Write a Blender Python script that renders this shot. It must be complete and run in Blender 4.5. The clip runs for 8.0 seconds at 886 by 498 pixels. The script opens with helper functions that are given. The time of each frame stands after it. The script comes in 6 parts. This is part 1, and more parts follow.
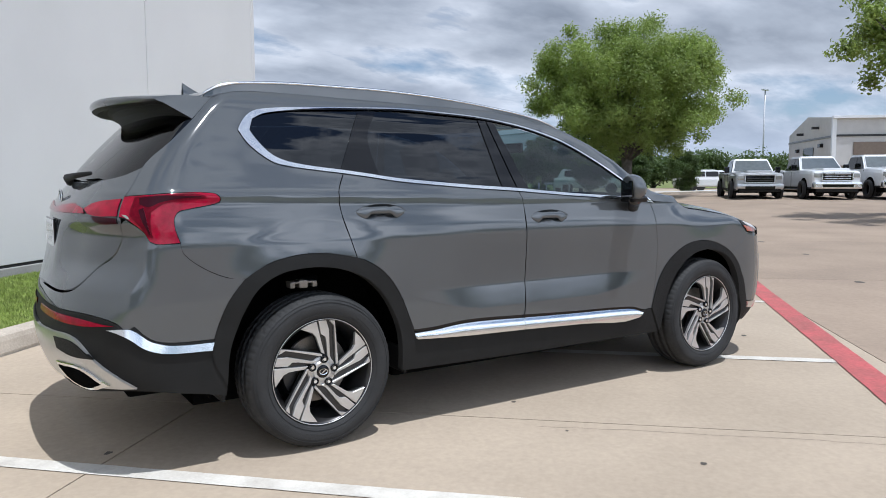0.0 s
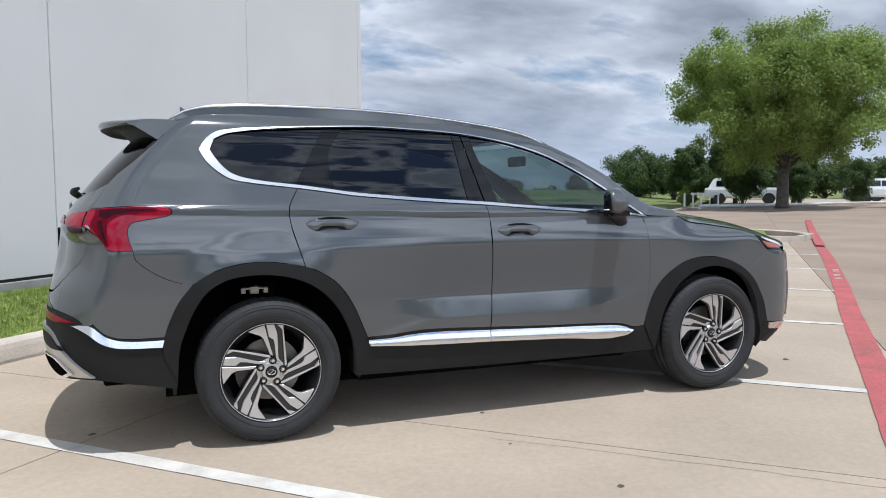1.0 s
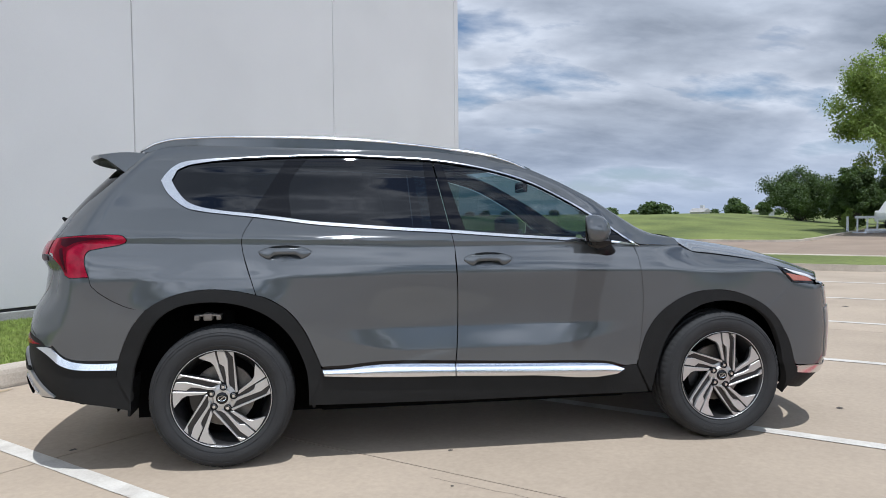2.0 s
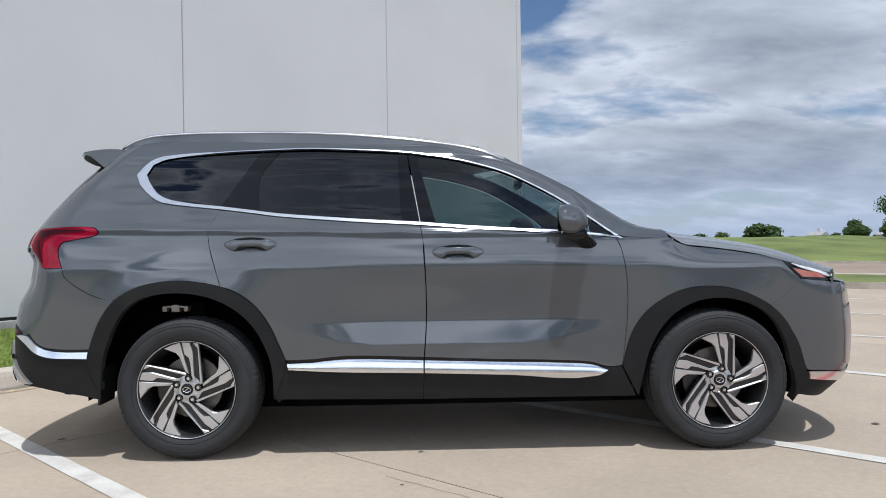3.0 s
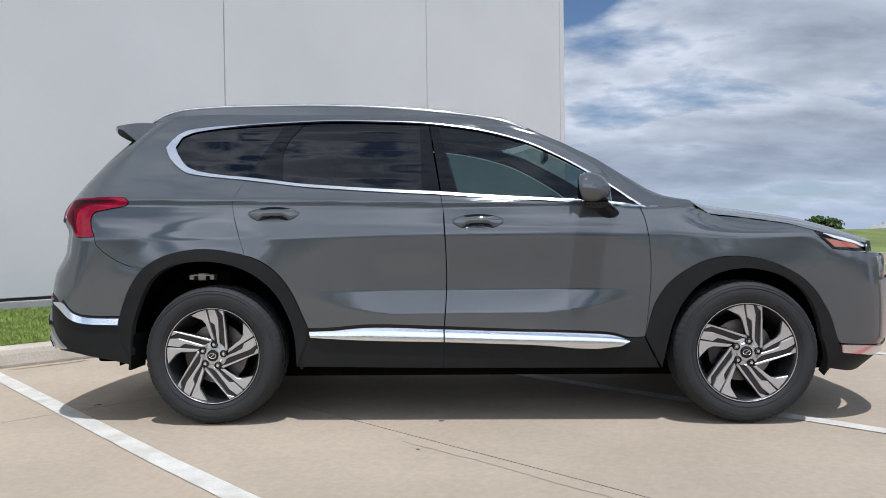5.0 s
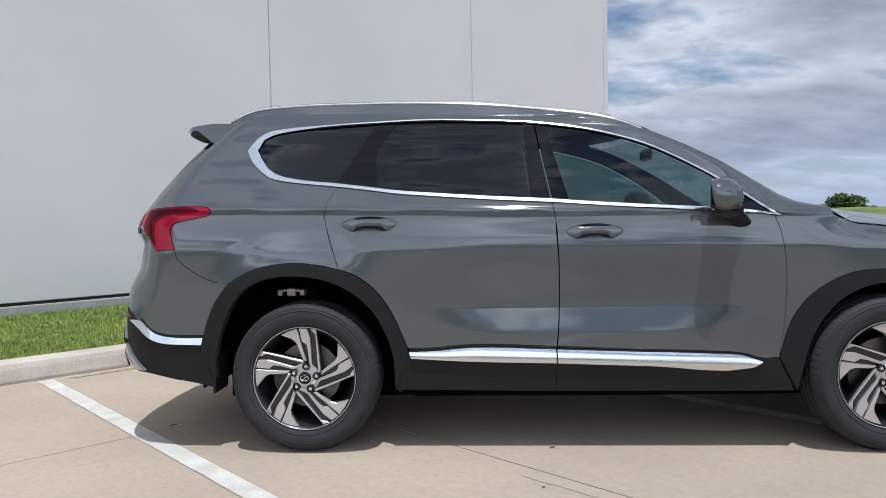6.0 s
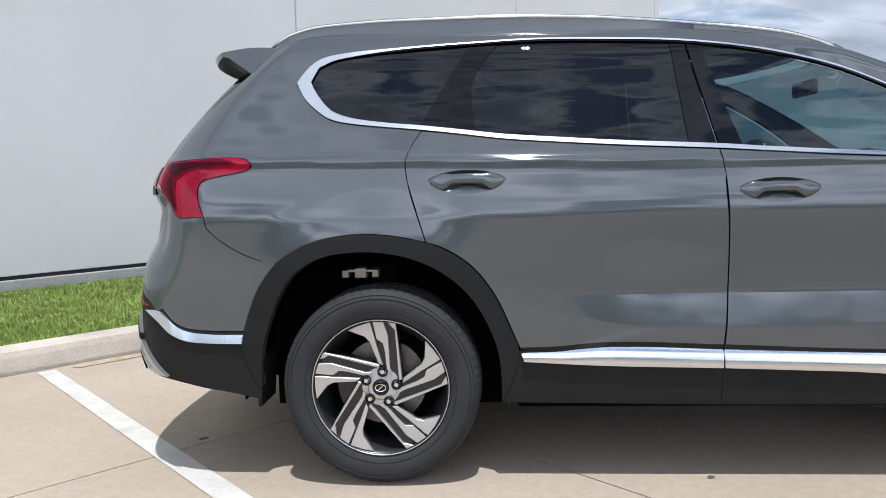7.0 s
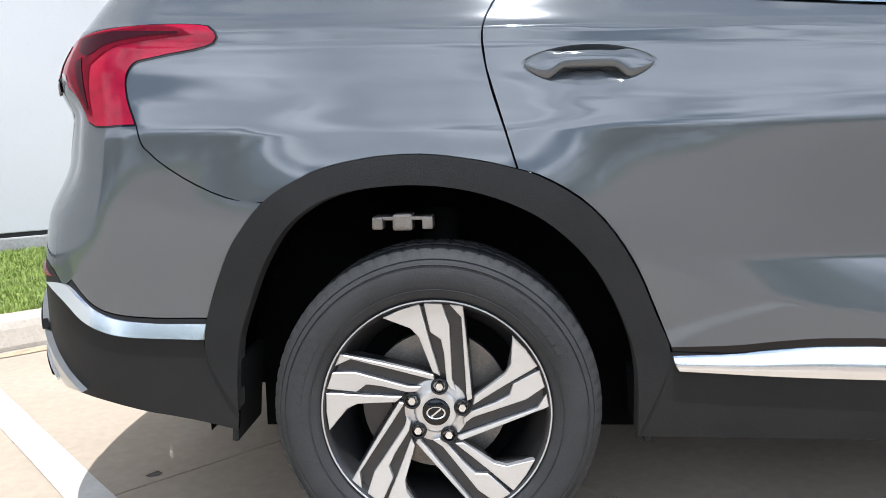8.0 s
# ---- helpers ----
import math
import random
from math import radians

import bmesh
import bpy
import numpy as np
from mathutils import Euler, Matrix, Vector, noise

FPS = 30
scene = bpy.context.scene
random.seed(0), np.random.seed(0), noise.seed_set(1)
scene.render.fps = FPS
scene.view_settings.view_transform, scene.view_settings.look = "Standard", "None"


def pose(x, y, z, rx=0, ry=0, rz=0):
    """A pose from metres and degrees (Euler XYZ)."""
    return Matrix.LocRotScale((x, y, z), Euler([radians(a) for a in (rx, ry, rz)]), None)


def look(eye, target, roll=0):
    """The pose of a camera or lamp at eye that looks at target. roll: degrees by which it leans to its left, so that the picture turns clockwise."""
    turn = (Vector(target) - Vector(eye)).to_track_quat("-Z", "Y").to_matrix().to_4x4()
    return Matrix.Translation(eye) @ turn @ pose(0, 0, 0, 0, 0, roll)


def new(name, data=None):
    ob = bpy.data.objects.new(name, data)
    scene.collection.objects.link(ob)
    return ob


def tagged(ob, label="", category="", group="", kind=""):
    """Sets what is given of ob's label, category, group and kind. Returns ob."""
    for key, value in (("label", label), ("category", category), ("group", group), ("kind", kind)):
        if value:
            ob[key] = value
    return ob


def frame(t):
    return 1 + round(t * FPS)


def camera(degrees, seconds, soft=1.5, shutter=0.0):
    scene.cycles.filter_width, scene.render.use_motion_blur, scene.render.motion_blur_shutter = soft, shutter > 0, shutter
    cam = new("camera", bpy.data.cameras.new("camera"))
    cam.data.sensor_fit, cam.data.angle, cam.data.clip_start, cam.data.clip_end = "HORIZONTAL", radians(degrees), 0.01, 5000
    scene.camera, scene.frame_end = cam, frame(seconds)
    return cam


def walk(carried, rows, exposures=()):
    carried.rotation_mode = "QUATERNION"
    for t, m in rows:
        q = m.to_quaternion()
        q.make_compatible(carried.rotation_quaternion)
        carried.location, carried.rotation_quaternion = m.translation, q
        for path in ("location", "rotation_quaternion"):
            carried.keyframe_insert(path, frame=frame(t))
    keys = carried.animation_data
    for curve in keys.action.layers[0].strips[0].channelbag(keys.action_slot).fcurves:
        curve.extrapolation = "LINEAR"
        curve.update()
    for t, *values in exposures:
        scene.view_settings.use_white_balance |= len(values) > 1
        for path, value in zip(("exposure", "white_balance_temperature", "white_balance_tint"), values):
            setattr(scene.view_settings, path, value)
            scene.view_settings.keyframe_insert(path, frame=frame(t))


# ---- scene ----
cam = camera(61.3, 8.0, soft=.9)
PATH = [
    (0, (-1.404, -3.145, 1.262), (-0.318, -1.475, 1.077), -0.17),
    (0.5, (-0.994, -3.489, 1.278), (-0.079, -1.719, 1.105), -0.19),
    (1, (-0.521, -3.736, 1.282), (0.193, -1.875, 1.124), -0.21),
    (1.5, (0.000, -3.869, 1.300), (0.508, -1.938, 1.170), -0.32),
    (2, (0.518, -3.879, 1.293), (0.838, -1.906, 1.203), -0.52),
    (2.2, (0.707, -3.842, 1.282), (0.959, -1.859, 1.209), -0.57),
    (3.5, (1.370, -3.817, 1.009), (1.353, -1.817, 1.006), -0.79),
    (4, (1.401, -3.841, 0.973), (1.361, -1.842, 0.959), -0.66),
    (4.2, (1.422, -3.845, 0.920), (1.371, -1.845, 0.922), -0.73),
    (5.3, (1.344, -3.781, 1.033), (1.250, -1.784, 0.988), -0.82),
    (5.5, (1.205, -3.733, 1.087), (1.110, -1.736, 1.034), -0.94),
    (6, (0.900, -3.507, 1.140), (0.780, -1.513, 1.052), -1.11),
    (6.5, (0.664, -3.107, 1.142), (0.521, -1.117, 0.999), -1.38),
    (7, (0.434, -2.582, 1.129), (0.288, -0.597, 0.932), -1.52),
    (7.5, (0.244, -2.027, 1.070), (0.127, -0.043, 0.847), -1.45),
    (8, (0.112, -1.520, 0.938), (-0.001, 0.459, 0.671), -1.18),
]
EXPOSURES = [(0, .0, 5780, 10), (1, -.04, 5780, 10), (2.5, -.14, 5780, 10), (6, -.14, 5780, 10), (7, .08, 5780, 10), (7.5, .28, 5780, 10), (8, .64, 5780, 10)]
walk(cam, [(t, look(eye, target, roll)) for t, eye, target, roll in PATH], EXPOSURES)

# ---- sky and sun ----
SUN = Vector((.06, -.27, 1.0)).normalized()
sun = new("sun", bpy.data.lights.new("sun", "SUN"))
sun.data.energy, sun.data.angle, sun.data.color = 4.0, radians(.55), (1.0, .965, .91)
sun.matrix_world = look(SUN * 60, (0, 0, 0))
scene.view_settings.exposure = 0.0

CLOUD_SEED = 5.1
world = bpy.data.worlds.new("sky")
scene.world = world
world.use_nodes = True
wn, wl = world.node_tree.nodes, world.node_tree.links
wn.clear()


def wnode(kind, **values):
    n = wn.new(kind)
    for key, value in values.items():
        n.inputs[key].default_value = value
    return n


w_out, w_bg = wn.new("ShaderNodeOutputWorld"), wnode("ShaderNodeBackground", Strength=0.088)
w_sky = wn.new("ShaderNodeTexSky")
w_sky.sky_type, w_sky.sun_disc = "NISHITA", False
w_sky.sun_elevation, w_sky.sun_rotation = math.asin(SUN.z), math.atan2(SUN.x, SUN.y)
w_sky.altitude, w_sky.air_density, w_sky.dust_density, w_sky.ozone_density = 150, 1.0, .35, 2.6
w_co = wn.new("ShaderNodeTexCoord")
w_sep, w_com = wn.new("ShaderNodeSeparateXYZ"), wn.new("ShaderNodeCombineXYZ")
wl.new(w_co.outputs["Generated"], w_sep.inputs[0])


def wmath(op, a, b):
    n = wn.new("ShaderNodeMath")
    n.operation = op
    for i, v in enumerate((a, b)):
        if isinstance(v, (int, float)):
            n.inputs[i].default_value = v
        else:
            wl.new(v, n.inputs[i])
    return n.outputs[0]


w_h = wmath("ADD", wmath("MAXIMUM", w_sep.outputs["Z"], 0.0), 0.26)
wl.new(wmath("DIVIDE", w_sep.outputs["X"], w_h), w_com.inputs["X"])
wl.new(wmath("DIVIDE", w_sep.outputs["Y"], w_h), w_com.inputs["Y"])


def wnoise(scale, detail, rough, seed, stretch=1.0):
    n = wn.new("ShaderNodeTexNoise")
    n.inputs["Scale"].default_value, n.inputs["Detail"].default_value, n.inputs["Roughness"].default_value = scale, detail, rough
    n.inputs["Distortion"].default_value = .15
    m = wn.new("ShaderNodeMapping")
    m.inputs["Location"].default_value = (seed, seed * .7, seed * 1.3)
    m.inputs["Scale"].default_value = (1.0, stretch, 1.0)
    wl.new(w_com.outputs[0], m.inputs["Vector"])
    wl.new(m.outputs[0], n.inputs["Vector"])
    return n.outputs["Fac"]


def wramp(fac, stops):
    n = wn.new("ShaderNodeValToRGB")
    n.color_ramp.elements[0].position, n.color_ramp.elements[0].color = stops[0][0], (*stops[0][1], 1)
    n.color_ramp.elements[1].position, n.color_ramp.elements[1].color = stops[-1][0], (*stops[-1][1], 1)
    for p, c in stops[1:-1]:
        n.color_ramp.elements.new(p).color = (*c, 1)
    wl.new(fac, n.inputs[0])
    return n.outputs["Color"]


def wmix(fac, a, b, kind="MIX"):
    n = wn.new("ShaderNodeMix")
    n.data_type, n.blend_type = "RGBA", kind
    for slot, v in ((0, fac), (6, a), (7, b)):
        if isinstance(v, (int, float)):
            n.inputs[slot].default_value = v
        elif isinstance(v, tuple):
            n.inputs[slot].default_value = (*v, 1)
        else:
            wl.new(v, n.inputs[slot])
    return n.outputs[2]


def toward(direction, stops):
    """A grey ramp over the cosine between the sky's direction and the given one."""
    n = wn.new("ShaderNodeVectorMath")
    n.operation = "DOT_PRODUCT"
    n.inputs[1].default_value = Vector(direction).normalized()
    wl.new(w_co.outputs["Generated"], n.inputs[0])
    return wramp(n.outputs["Value"], [(p, (v, v, v)) for p, v in stops])


# broken cumulus: large masses, soft bellies, finer lumps, thin streaks low down
masses = wnoise(1.35, 8, .50, CLOUD_SEED, 1.25)
lumps = wnoise(4.6, 8, .55, 7.9, 1.5)
streaks = wnoise(7.0, 6, .55, 2.7, 2.4)
high = wramp(w_sep.outputs["Z"], [(.45, (0, 0, 0)), (.80, (1, 1, 1))])
puffs = wmath("ADD", wmath("MULTIPLY", masses, .80), wmath("MULTIPLY", wmix(high, lumps, streaks), .20))
thin = wmath("MULTIPLY", high, wmath("SUBTRACT", streaks, .50))
puffs = wmath("ADD", puffs, wmath("MULTIPLY", thin, 1.3))
# closed grey cloud to the east of north, a blue hole beside it
bank = toward((.60, .78, .15), [(.80, 0.0), (.95, 1.0)])
hole = toward((.12, .95, .30), [(.986, 0.0), (.998, 1.0)])
drift = toward((.32, .92, .205), [(.984, 0.0), (.996, 1.0)])
puffs = wmath("ADD", puffs, wmath("SUBTRACT", wmath("MULTIPLY", bank, .030), wmath("MULTIPLY", hole, .07)))
puffs = wmath("ADD", puffs, wmath("MULTIPLY", drift, .055))
cover = wramp(puffs, [(.415, (0, 0, 0)), (.455, (.5, .5, .5)), (.51, (1, 1, 1))])
core = wramp(puffs, [(.44, (7.6, 7.9, 8.4)), (.51, (8.0, 8.2, 8.6)), (.56, (6.0, 6.3, 6.8)), (.64, (4.5, 4.8, 5.3))])
grain = wramp(lumps, [(.36, (.70, .72, .75)), (.52, (1.0, 1.0, 1.0)), (.64, (1.22, 1.21, 1.19))])
tone = wmix(.85, core, grain, "MULTIPLY")
# cloud over the unseen south brightened up to threefold for the paint's reflections
south_boost = toward((.08, -.89, .42), [(.20, 1.0), (.92, 3.0)])
tone = wmix(1.0, tone, south_boost, "MULTIPLY")
clear = w_sky.outputs[0]
haze = wramp(w_sep.outputs["Z"], [(.0, (.85, .85, .85)), (.04, (.5, .5, .5)), (.14, (0, 0, 0))])
# cloud dimmed overhead, out of view, so windows and roof mirror less
lift = wramp(w_sep.outputs["Z"], [(.0, (1, 1, 1)), (.45, (1, 1, 1)), (.80, (.60, .60, .60)), (1.0, (.38, .38, .38))])
sky_out = wmix(haze, wmix(cover, clear, wmix(1.0, tone, lift, "MULTIPLY")), (5.4, 6.2, 7.6))
wl.new(sky_out, w_bg.inputs["Color"])
wl.new(w_bg.outputs[0], w_out.inputs[0])

# ---- materials ----


def material(name, base, rough=.5, metal=0.0, vary=.12, scale=6.0, fine=60.0, bump=0.0, coat=0.0, spec=.5, dark=None, per=0.0):
    """A surface with variation at two scales; dark: a second colour in blotches; per: variation from piece to piece."""
    m = bpy.data.materials.new(name)
    m.use_nodes = True
    n, l = m.node_tree.nodes, m.node_tree.links
    p = n["Principled BSDF"]
    p.inputs["Roughness"].default_value, p.inputs["Metallic"].default_value = rough, metal
    p.inputs["Coat Weight"].default_value, p.inputs["Coat Roughness"].default_value = coat, .03
    p.inputs["Specular IOR Level"].default_value = spec
    co = n.new("ShaderNodeTexCoord")
    big, small = n.new("ShaderNodeTexNoise"), n.new("ShaderNodeTexNoise")
    for t, s, d in ((big, scale, 5), (small, fine, 4)):
        t.inputs["Scale"].default_value, t.inputs["Detail"].default_value = s, d
        l.new(co.outputs["Object"], t.inputs["Vector"])
    ramp = n.new("ShaderNodeValToRGB")
    lo = dark or tuple(c * (1 - vary) for c in base)
    hi = tuple(min(c * (1 + vary), 1) for c in base)
    ramp.color_ramp.elements[0].position, ramp.color_ramp.elements[0].color = .30, (*lo, 1)
    ramp.color_ramp.elements[1].position, ramp.color_ramp.elements[1].color = .68, (*hi, 1)
    l.new(big.outputs["Fac"], ramp.inputs[0])
    mix = n.new("ShaderNodeMix")
    mix.data_type, mix.blend_type = "RGBA", "OVERLAY"
    mix.inputs[0].default_value = min(vary * 2.5, .6)
    l.new(ramp.outputs[0], mix.inputs[6])
    l.new(small.outputs["Color"], mix.inputs[7])
    bw = n.new("ShaderNodeRGBToBW")
    l.new(small.outputs["Color"], bw.inputs[0])
    l.new(bw.outputs[0], mix.inputs[7])
    out = mix.outputs[2]
    if per:
        oi, hv, mr = n.new("ShaderNodeObjectInfo"), n.new("ShaderNodeHueSaturation"), n.new("ShaderNodeMapRange")
        mr.inputs["To Min"].default_value, mr.inputs["To Max"].default_value = 1 - per, 1 + per
        l.new(oi.outputs["Random"], mr.inputs["Value"])
        l.new(mr.outputs[0], hv.inputs["Value"])
        l.new(out, hv.inputs["Color"])
        out = hv.outputs[0]
    l.new(out, p.inputs["Base Color"])
    if bump:
        b = n.new("ShaderNodeBump")
        b.inputs["Strength"].default_value, b.inputs["Distance"].default_value = bump, .01
        l.new(small.outputs["Fac"], b.inputs["Height"])
        l.new(b.outputs[0], p.inputs["Normal"])
    return m


def glass(name, tint, gloss=1.5):
    """A thin tinted pane: clear straight on, a mirror at a slant, alike from both sides."""
    m = bpy.data.materials.new(name)
    m.use_nodes = True
    n, l = m.node_tree.nodes, m.node_tree.links
    n.clear()
    out, mix, lw = n.new("ShaderNodeOutputMaterial"), n.new("ShaderNodeMixShader"), n.new("ShaderNodeLayerWeight")
    tr, gl = n.new("ShaderNodeBsdfTransparent"), n.new("ShaderNodeBsdfGlossy")
    lw.inputs["Blend"].default_value, gl.inputs["Roughness"].default_value = .5, .0
    tr.inputs["Color"].default_value = (*tint, 1)
    low = ((gloss - 1) / (gloss + 1)) ** 2
    steep, ramp = n.new("ShaderNodeMath"), n.new("ShaderNodeMapRange")
    steep.operation = "POWER"
    steep.inputs[1].default_value = 5.0
    ramp.inputs["To Min"].default_value, ramp.inputs["To Max"].default_value = low, 1.0
    l.new(lw.outputs["Facing"], steep.inputs[0])
    l.new(steep.outputs[0], ramp.inputs["Value"])
    l.new(ramp.outputs[0], mix.inputs[0])
    l.new(tr.outputs[0], mix.inputs[1])
    l.new(gl.outputs[0], mix.inputs[2])
    l.new(mix.outputs[0], out.inputs[0])
    return m


PAINT = material("grey_paint", (.065, .0715, .0765), rough=.5, metal=.0, vary=.03, scale=3, fine=900, coat=1.0, spec=.04)
PAINT.node_tree.nodes["Principled BSDF"].inputs["Coat IOR"].default_value = 1.80
PAINT.node_tree.nodes["Principled BSDF"].inputs["Coat Roughness"].default_value = .055
BLACK = material("black_plastic", (.0135, .0135, .013), rough=.60, vary=.12, scale=8, fine=500, bump=.15, spec=.2)
GLOSS = material("gloss_black", (.004, .004, .005), rough=.025, vary=.05, spec=.4)
DARK = material("dark_liner", (.005, .005, .005), rough=1.0, vary=.2, spec=.0)
CHROME = material("satin_chrome", (.78, .79, .80), rough=.16, metal=1.0, vary=.03)
SILVER = material("silver_trim", (.55, .56, .57), rough=.3, metal=.9, vary=.05)
MACHINED = material("machined_alloy", (.58, .57, .555), rough=.32, metal=.72, vary=.04, fine=300)
GUNMETAL = material("gunmetal_alloy", (.045, .044, .045), rough=.34, metal=.7, vary=.08, coat=.3)
RUBBER = material("tyre_rubber", (.030, .030, .030), rough=.70, spec=.3, vary=.15, scale=10, fine=220, bump=.12)
IRON = material("brake_iron", (.22, .20, .175), rough=.45, metal=.7, vary=.2, scale=20, fine=200)
RED = material("red_lens", (.27, .0014, .020), rough=.14, vary=.25, scale=22, fine=400, coat=.25, spec=.2)
RED_MID = material("deep_red_lens", (.12, .001, .010), rough=.3, vary=.25, scale=30, coat=.0, spec=.1)
RED_DARK = material("dark_red_lens", (.030, .001, .006), rough=.3, vary=.1, scale=12, coat=.0, spec=.15)
CLEAR = material("clear_lens", (.45, .45, .44), rough=.1, metal=.6, vary=.1, coat=1.0)
AMBER = material("amber_lens", (.36, .085, .04), rough=.15, vary=.1, coat=1.0)
TINT = glass("privacy_glass", (.018, .026, .036), 1.80)
WINDOW = glass("window_glass", (.24, .335, .335), 1.70)
WIND = glass("windscreen_glass", (.72, .78, .76))
CABIN = material("dark_cabin", (.03, .03, .032), rough=.8, vary=.15)
CLOTH = material("grey_seat_cloth", (.16, .16, .165), rough=.9, vary=.15, fine=200, bump=.2)
LINER = material("pale_headliner", (.42, .41, .39), rough=.9, vary=.06)
CONCRETE = material("tan_concrete", (.405, .330, .248), rough=.85, vary=.08, scale=.8, fine=34, bump=.10, dark=(.355, .288, .214), per=.03)
DRIVE = material("brown_concrete", (.305, .234, .172), rough=.87, vary=.10, scale=.6, fine=22, bump=.12, dark=(.26, .198, .147), per=.04)
JOINT = material("joint_filler", (.10, .085, .07), rough=.9, vary=.3, scale=9)
KERB = material("kerb_concrete", (.50, .44, .365), rough=.88, vary=.12, scale=2.2, fine=60, bump=.2, dark=(.36, .31, .25))
PLINTH = material("grey_plinth", (.34, .33, .31), rough=.9, vary=.2, scale=3, fine=70, bump=.3)
WALL = material("white_wall_panel", (.625, .62, .612), rough=.8, vary=.035, scale=.7, fine=90, bump=.05)
GAP = material("dark_gap", (.03, .03, .03), rough=.9, vary=.2)
CAULK = material("grey_caulk", (.36, .35, .34), rough=.8, vary=.1)
WHITE_LINE = material("white_road_paint", (.60, .57, .51), rough=.75, vary=.10, scale=6, fine=70, bump=.15, dark=(.49, .455, .40))
RED_LINE = material("red_road_paint", (.40, .085, .085), rough=.75, vary=.2, scale=4, fine=40, bump=.15, dark=(.30, .095, .085))
SAND = material("dry_silt", (.40, .31, .20), rough=.95, vary=.2, scale=15, fine=150, bump=.4)
GRASS = material("mown_grass", (.20, .24, .055), rough=.9, vary=.3, scale=5, fine=150, bump=.5, dark=(.15, .19, .04))
FIELD = material("rough_field", (.14, .165, .042), rough=.95, vary=.35, scale=.35, fine=9, bump=.6, dark=(.095, .12, .03))
BLADE = material("grass_blade", (.26, .33, .075), rough=.7, vary=.3, scale=12, per=.0)
BARK = material("bark", (.105, .092, .078), rough=.95, vary=.35, scale=4, fine=25, bump=.6)
WHITE = material("white_car_paint", (.72, .73, .74), rough=.3, vary=.02, coat=.8)
BEIGE = material("light_metal_siding", (.50, .49, .48), rough=.6, vary=.06, scale=1.5)
BROWN = material("brown_siding", (.16, .125, .10), rough=.7, vary=.1)
SILVER_PAINT = material("silver_car_paint", (.40, .41, .42), rough=.35, metal=.3, vary=.02, coat=.8)
# pale base stands in for sky mirrored in the pickups' windscreens
FAR_SKY_GLASS = material("sky_grey_windscreen", (.10, .115, .12), rough=.06, vary=.1, spec=1.0, coat=1.0)
STEEL = material("galvanised_steel", (.55, .56, .57), rough=.45, metal=.5, vary=.1)


def leaf_material(name, base, back):
    m = material(name, base, rough=.55, vary=.45, scale=.9, fine=5, dark=tuple(c * .55 for c in base))
    n, l = m.node_tree.nodes, m.node_tree.links
    p, out = n["Principled BSDF"], n["Material Output"]
    t, mix = n.new("ShaderNodeBsdfTranslucent"), n.new("ShaderNodeMixShader")
    t.inputs["Color"].default_value = (*back, 1)
    mix.inputs[0].default_value = .35
    l.new(p.outputs[0], mix.inputs[1])
    l.new(t.outputs[0], mix.inputs[2])
    l.new(mix.outputs[0], out.inputs["Surface"])
    return m


LEAF = leaf_material("oak_leaf", (.19, .25, .062), (.40, .52, .11))
LEAF_DARK = leaf_material("dark_leaf", (.065, .105, .03), (.13, .2, .045))

# ---- building blocks ----


def finish(name, bm, mat, parent=None, label="", smooth=True):
    me = bpy.data.meshes.new(name)
    bm.to_mesh(me)
    bm.free()
    return put(name, me, mat, parent, label, smooth)


def put(name, me, mat, parent=None, label="", smooth=True):
    for m in mat if isinstance(mat, (list, tuple)) else [mat]:
        if len(me.materials) < 8:
            me.materials.append(m)
    if smooth:
        me.polygons.foreach_set("use_smooth", [True] * len(me.polygons))
    ob = new(name, me)
    if parent:
        ob.parent = parent
        ob.matrix_parent_inverse = parent.matrix_world.inverted()
    if label:
        ob["label"] = label
    return ob


def part(name, bm, mat, parent, label="", smooth=False):
    return finish(name, bm, mat, parent, label, smooth)


def thing(name, place=None, **tags):
    ob = new(name)
    ob.matrix_world = place or Matrix()
    bpy.context.view_layer.update()
    return tagged(ob, **tags)


def box(bm, lo, hi, bevel=0.0, m=None):
    c = [(a + b) / 2 for a, b in zip(lo, hi)]
    s = [b - a for a, b in zip(lo, hi)]
    made = bmesh.ops.create_cube(bm, size=1, matrix=(m or Matrix()) @ Matrix.Translation(c) @ Matrix.Diagonal((*s, 1)))
    if bevel:
        edges = list({e for v in made["verts"] for e in v.link_edges})
        bmesh.ops.bevel(bm, geom=edges, offset=bevel, segments=2, affect="EDGES", profile=.6)


def boxed(name, lo, hi, mat, parent=None, bevel=0.0, m=None, label=""):
    bm = bmesh.new()
    box(bm, lo, hi, bevel, m)
    return part(name, bm, mat, parent, label)


def revolve(bm, profile, n, axis="y", m=None, close=False):
    """Turns (radius, along) pairs round the y axis."""
    rings = []
    for i in range(n):
        a = 2 * math.pi * i / n
        rings.append([bm.verts.new((m or Matrix()) @ Vector((r * math.cos(a), d, r * math.sin(a)))) for r, d in profile])
    k = len(profile)
    for i in range(n):
        p, q = rings[i], rings[(i + 1) % n]
        for j in range(k if close else k - 1):
            bm.faces.new((p[j], p[(j + 1) % k], q[(j + 1) % k], q[j]))


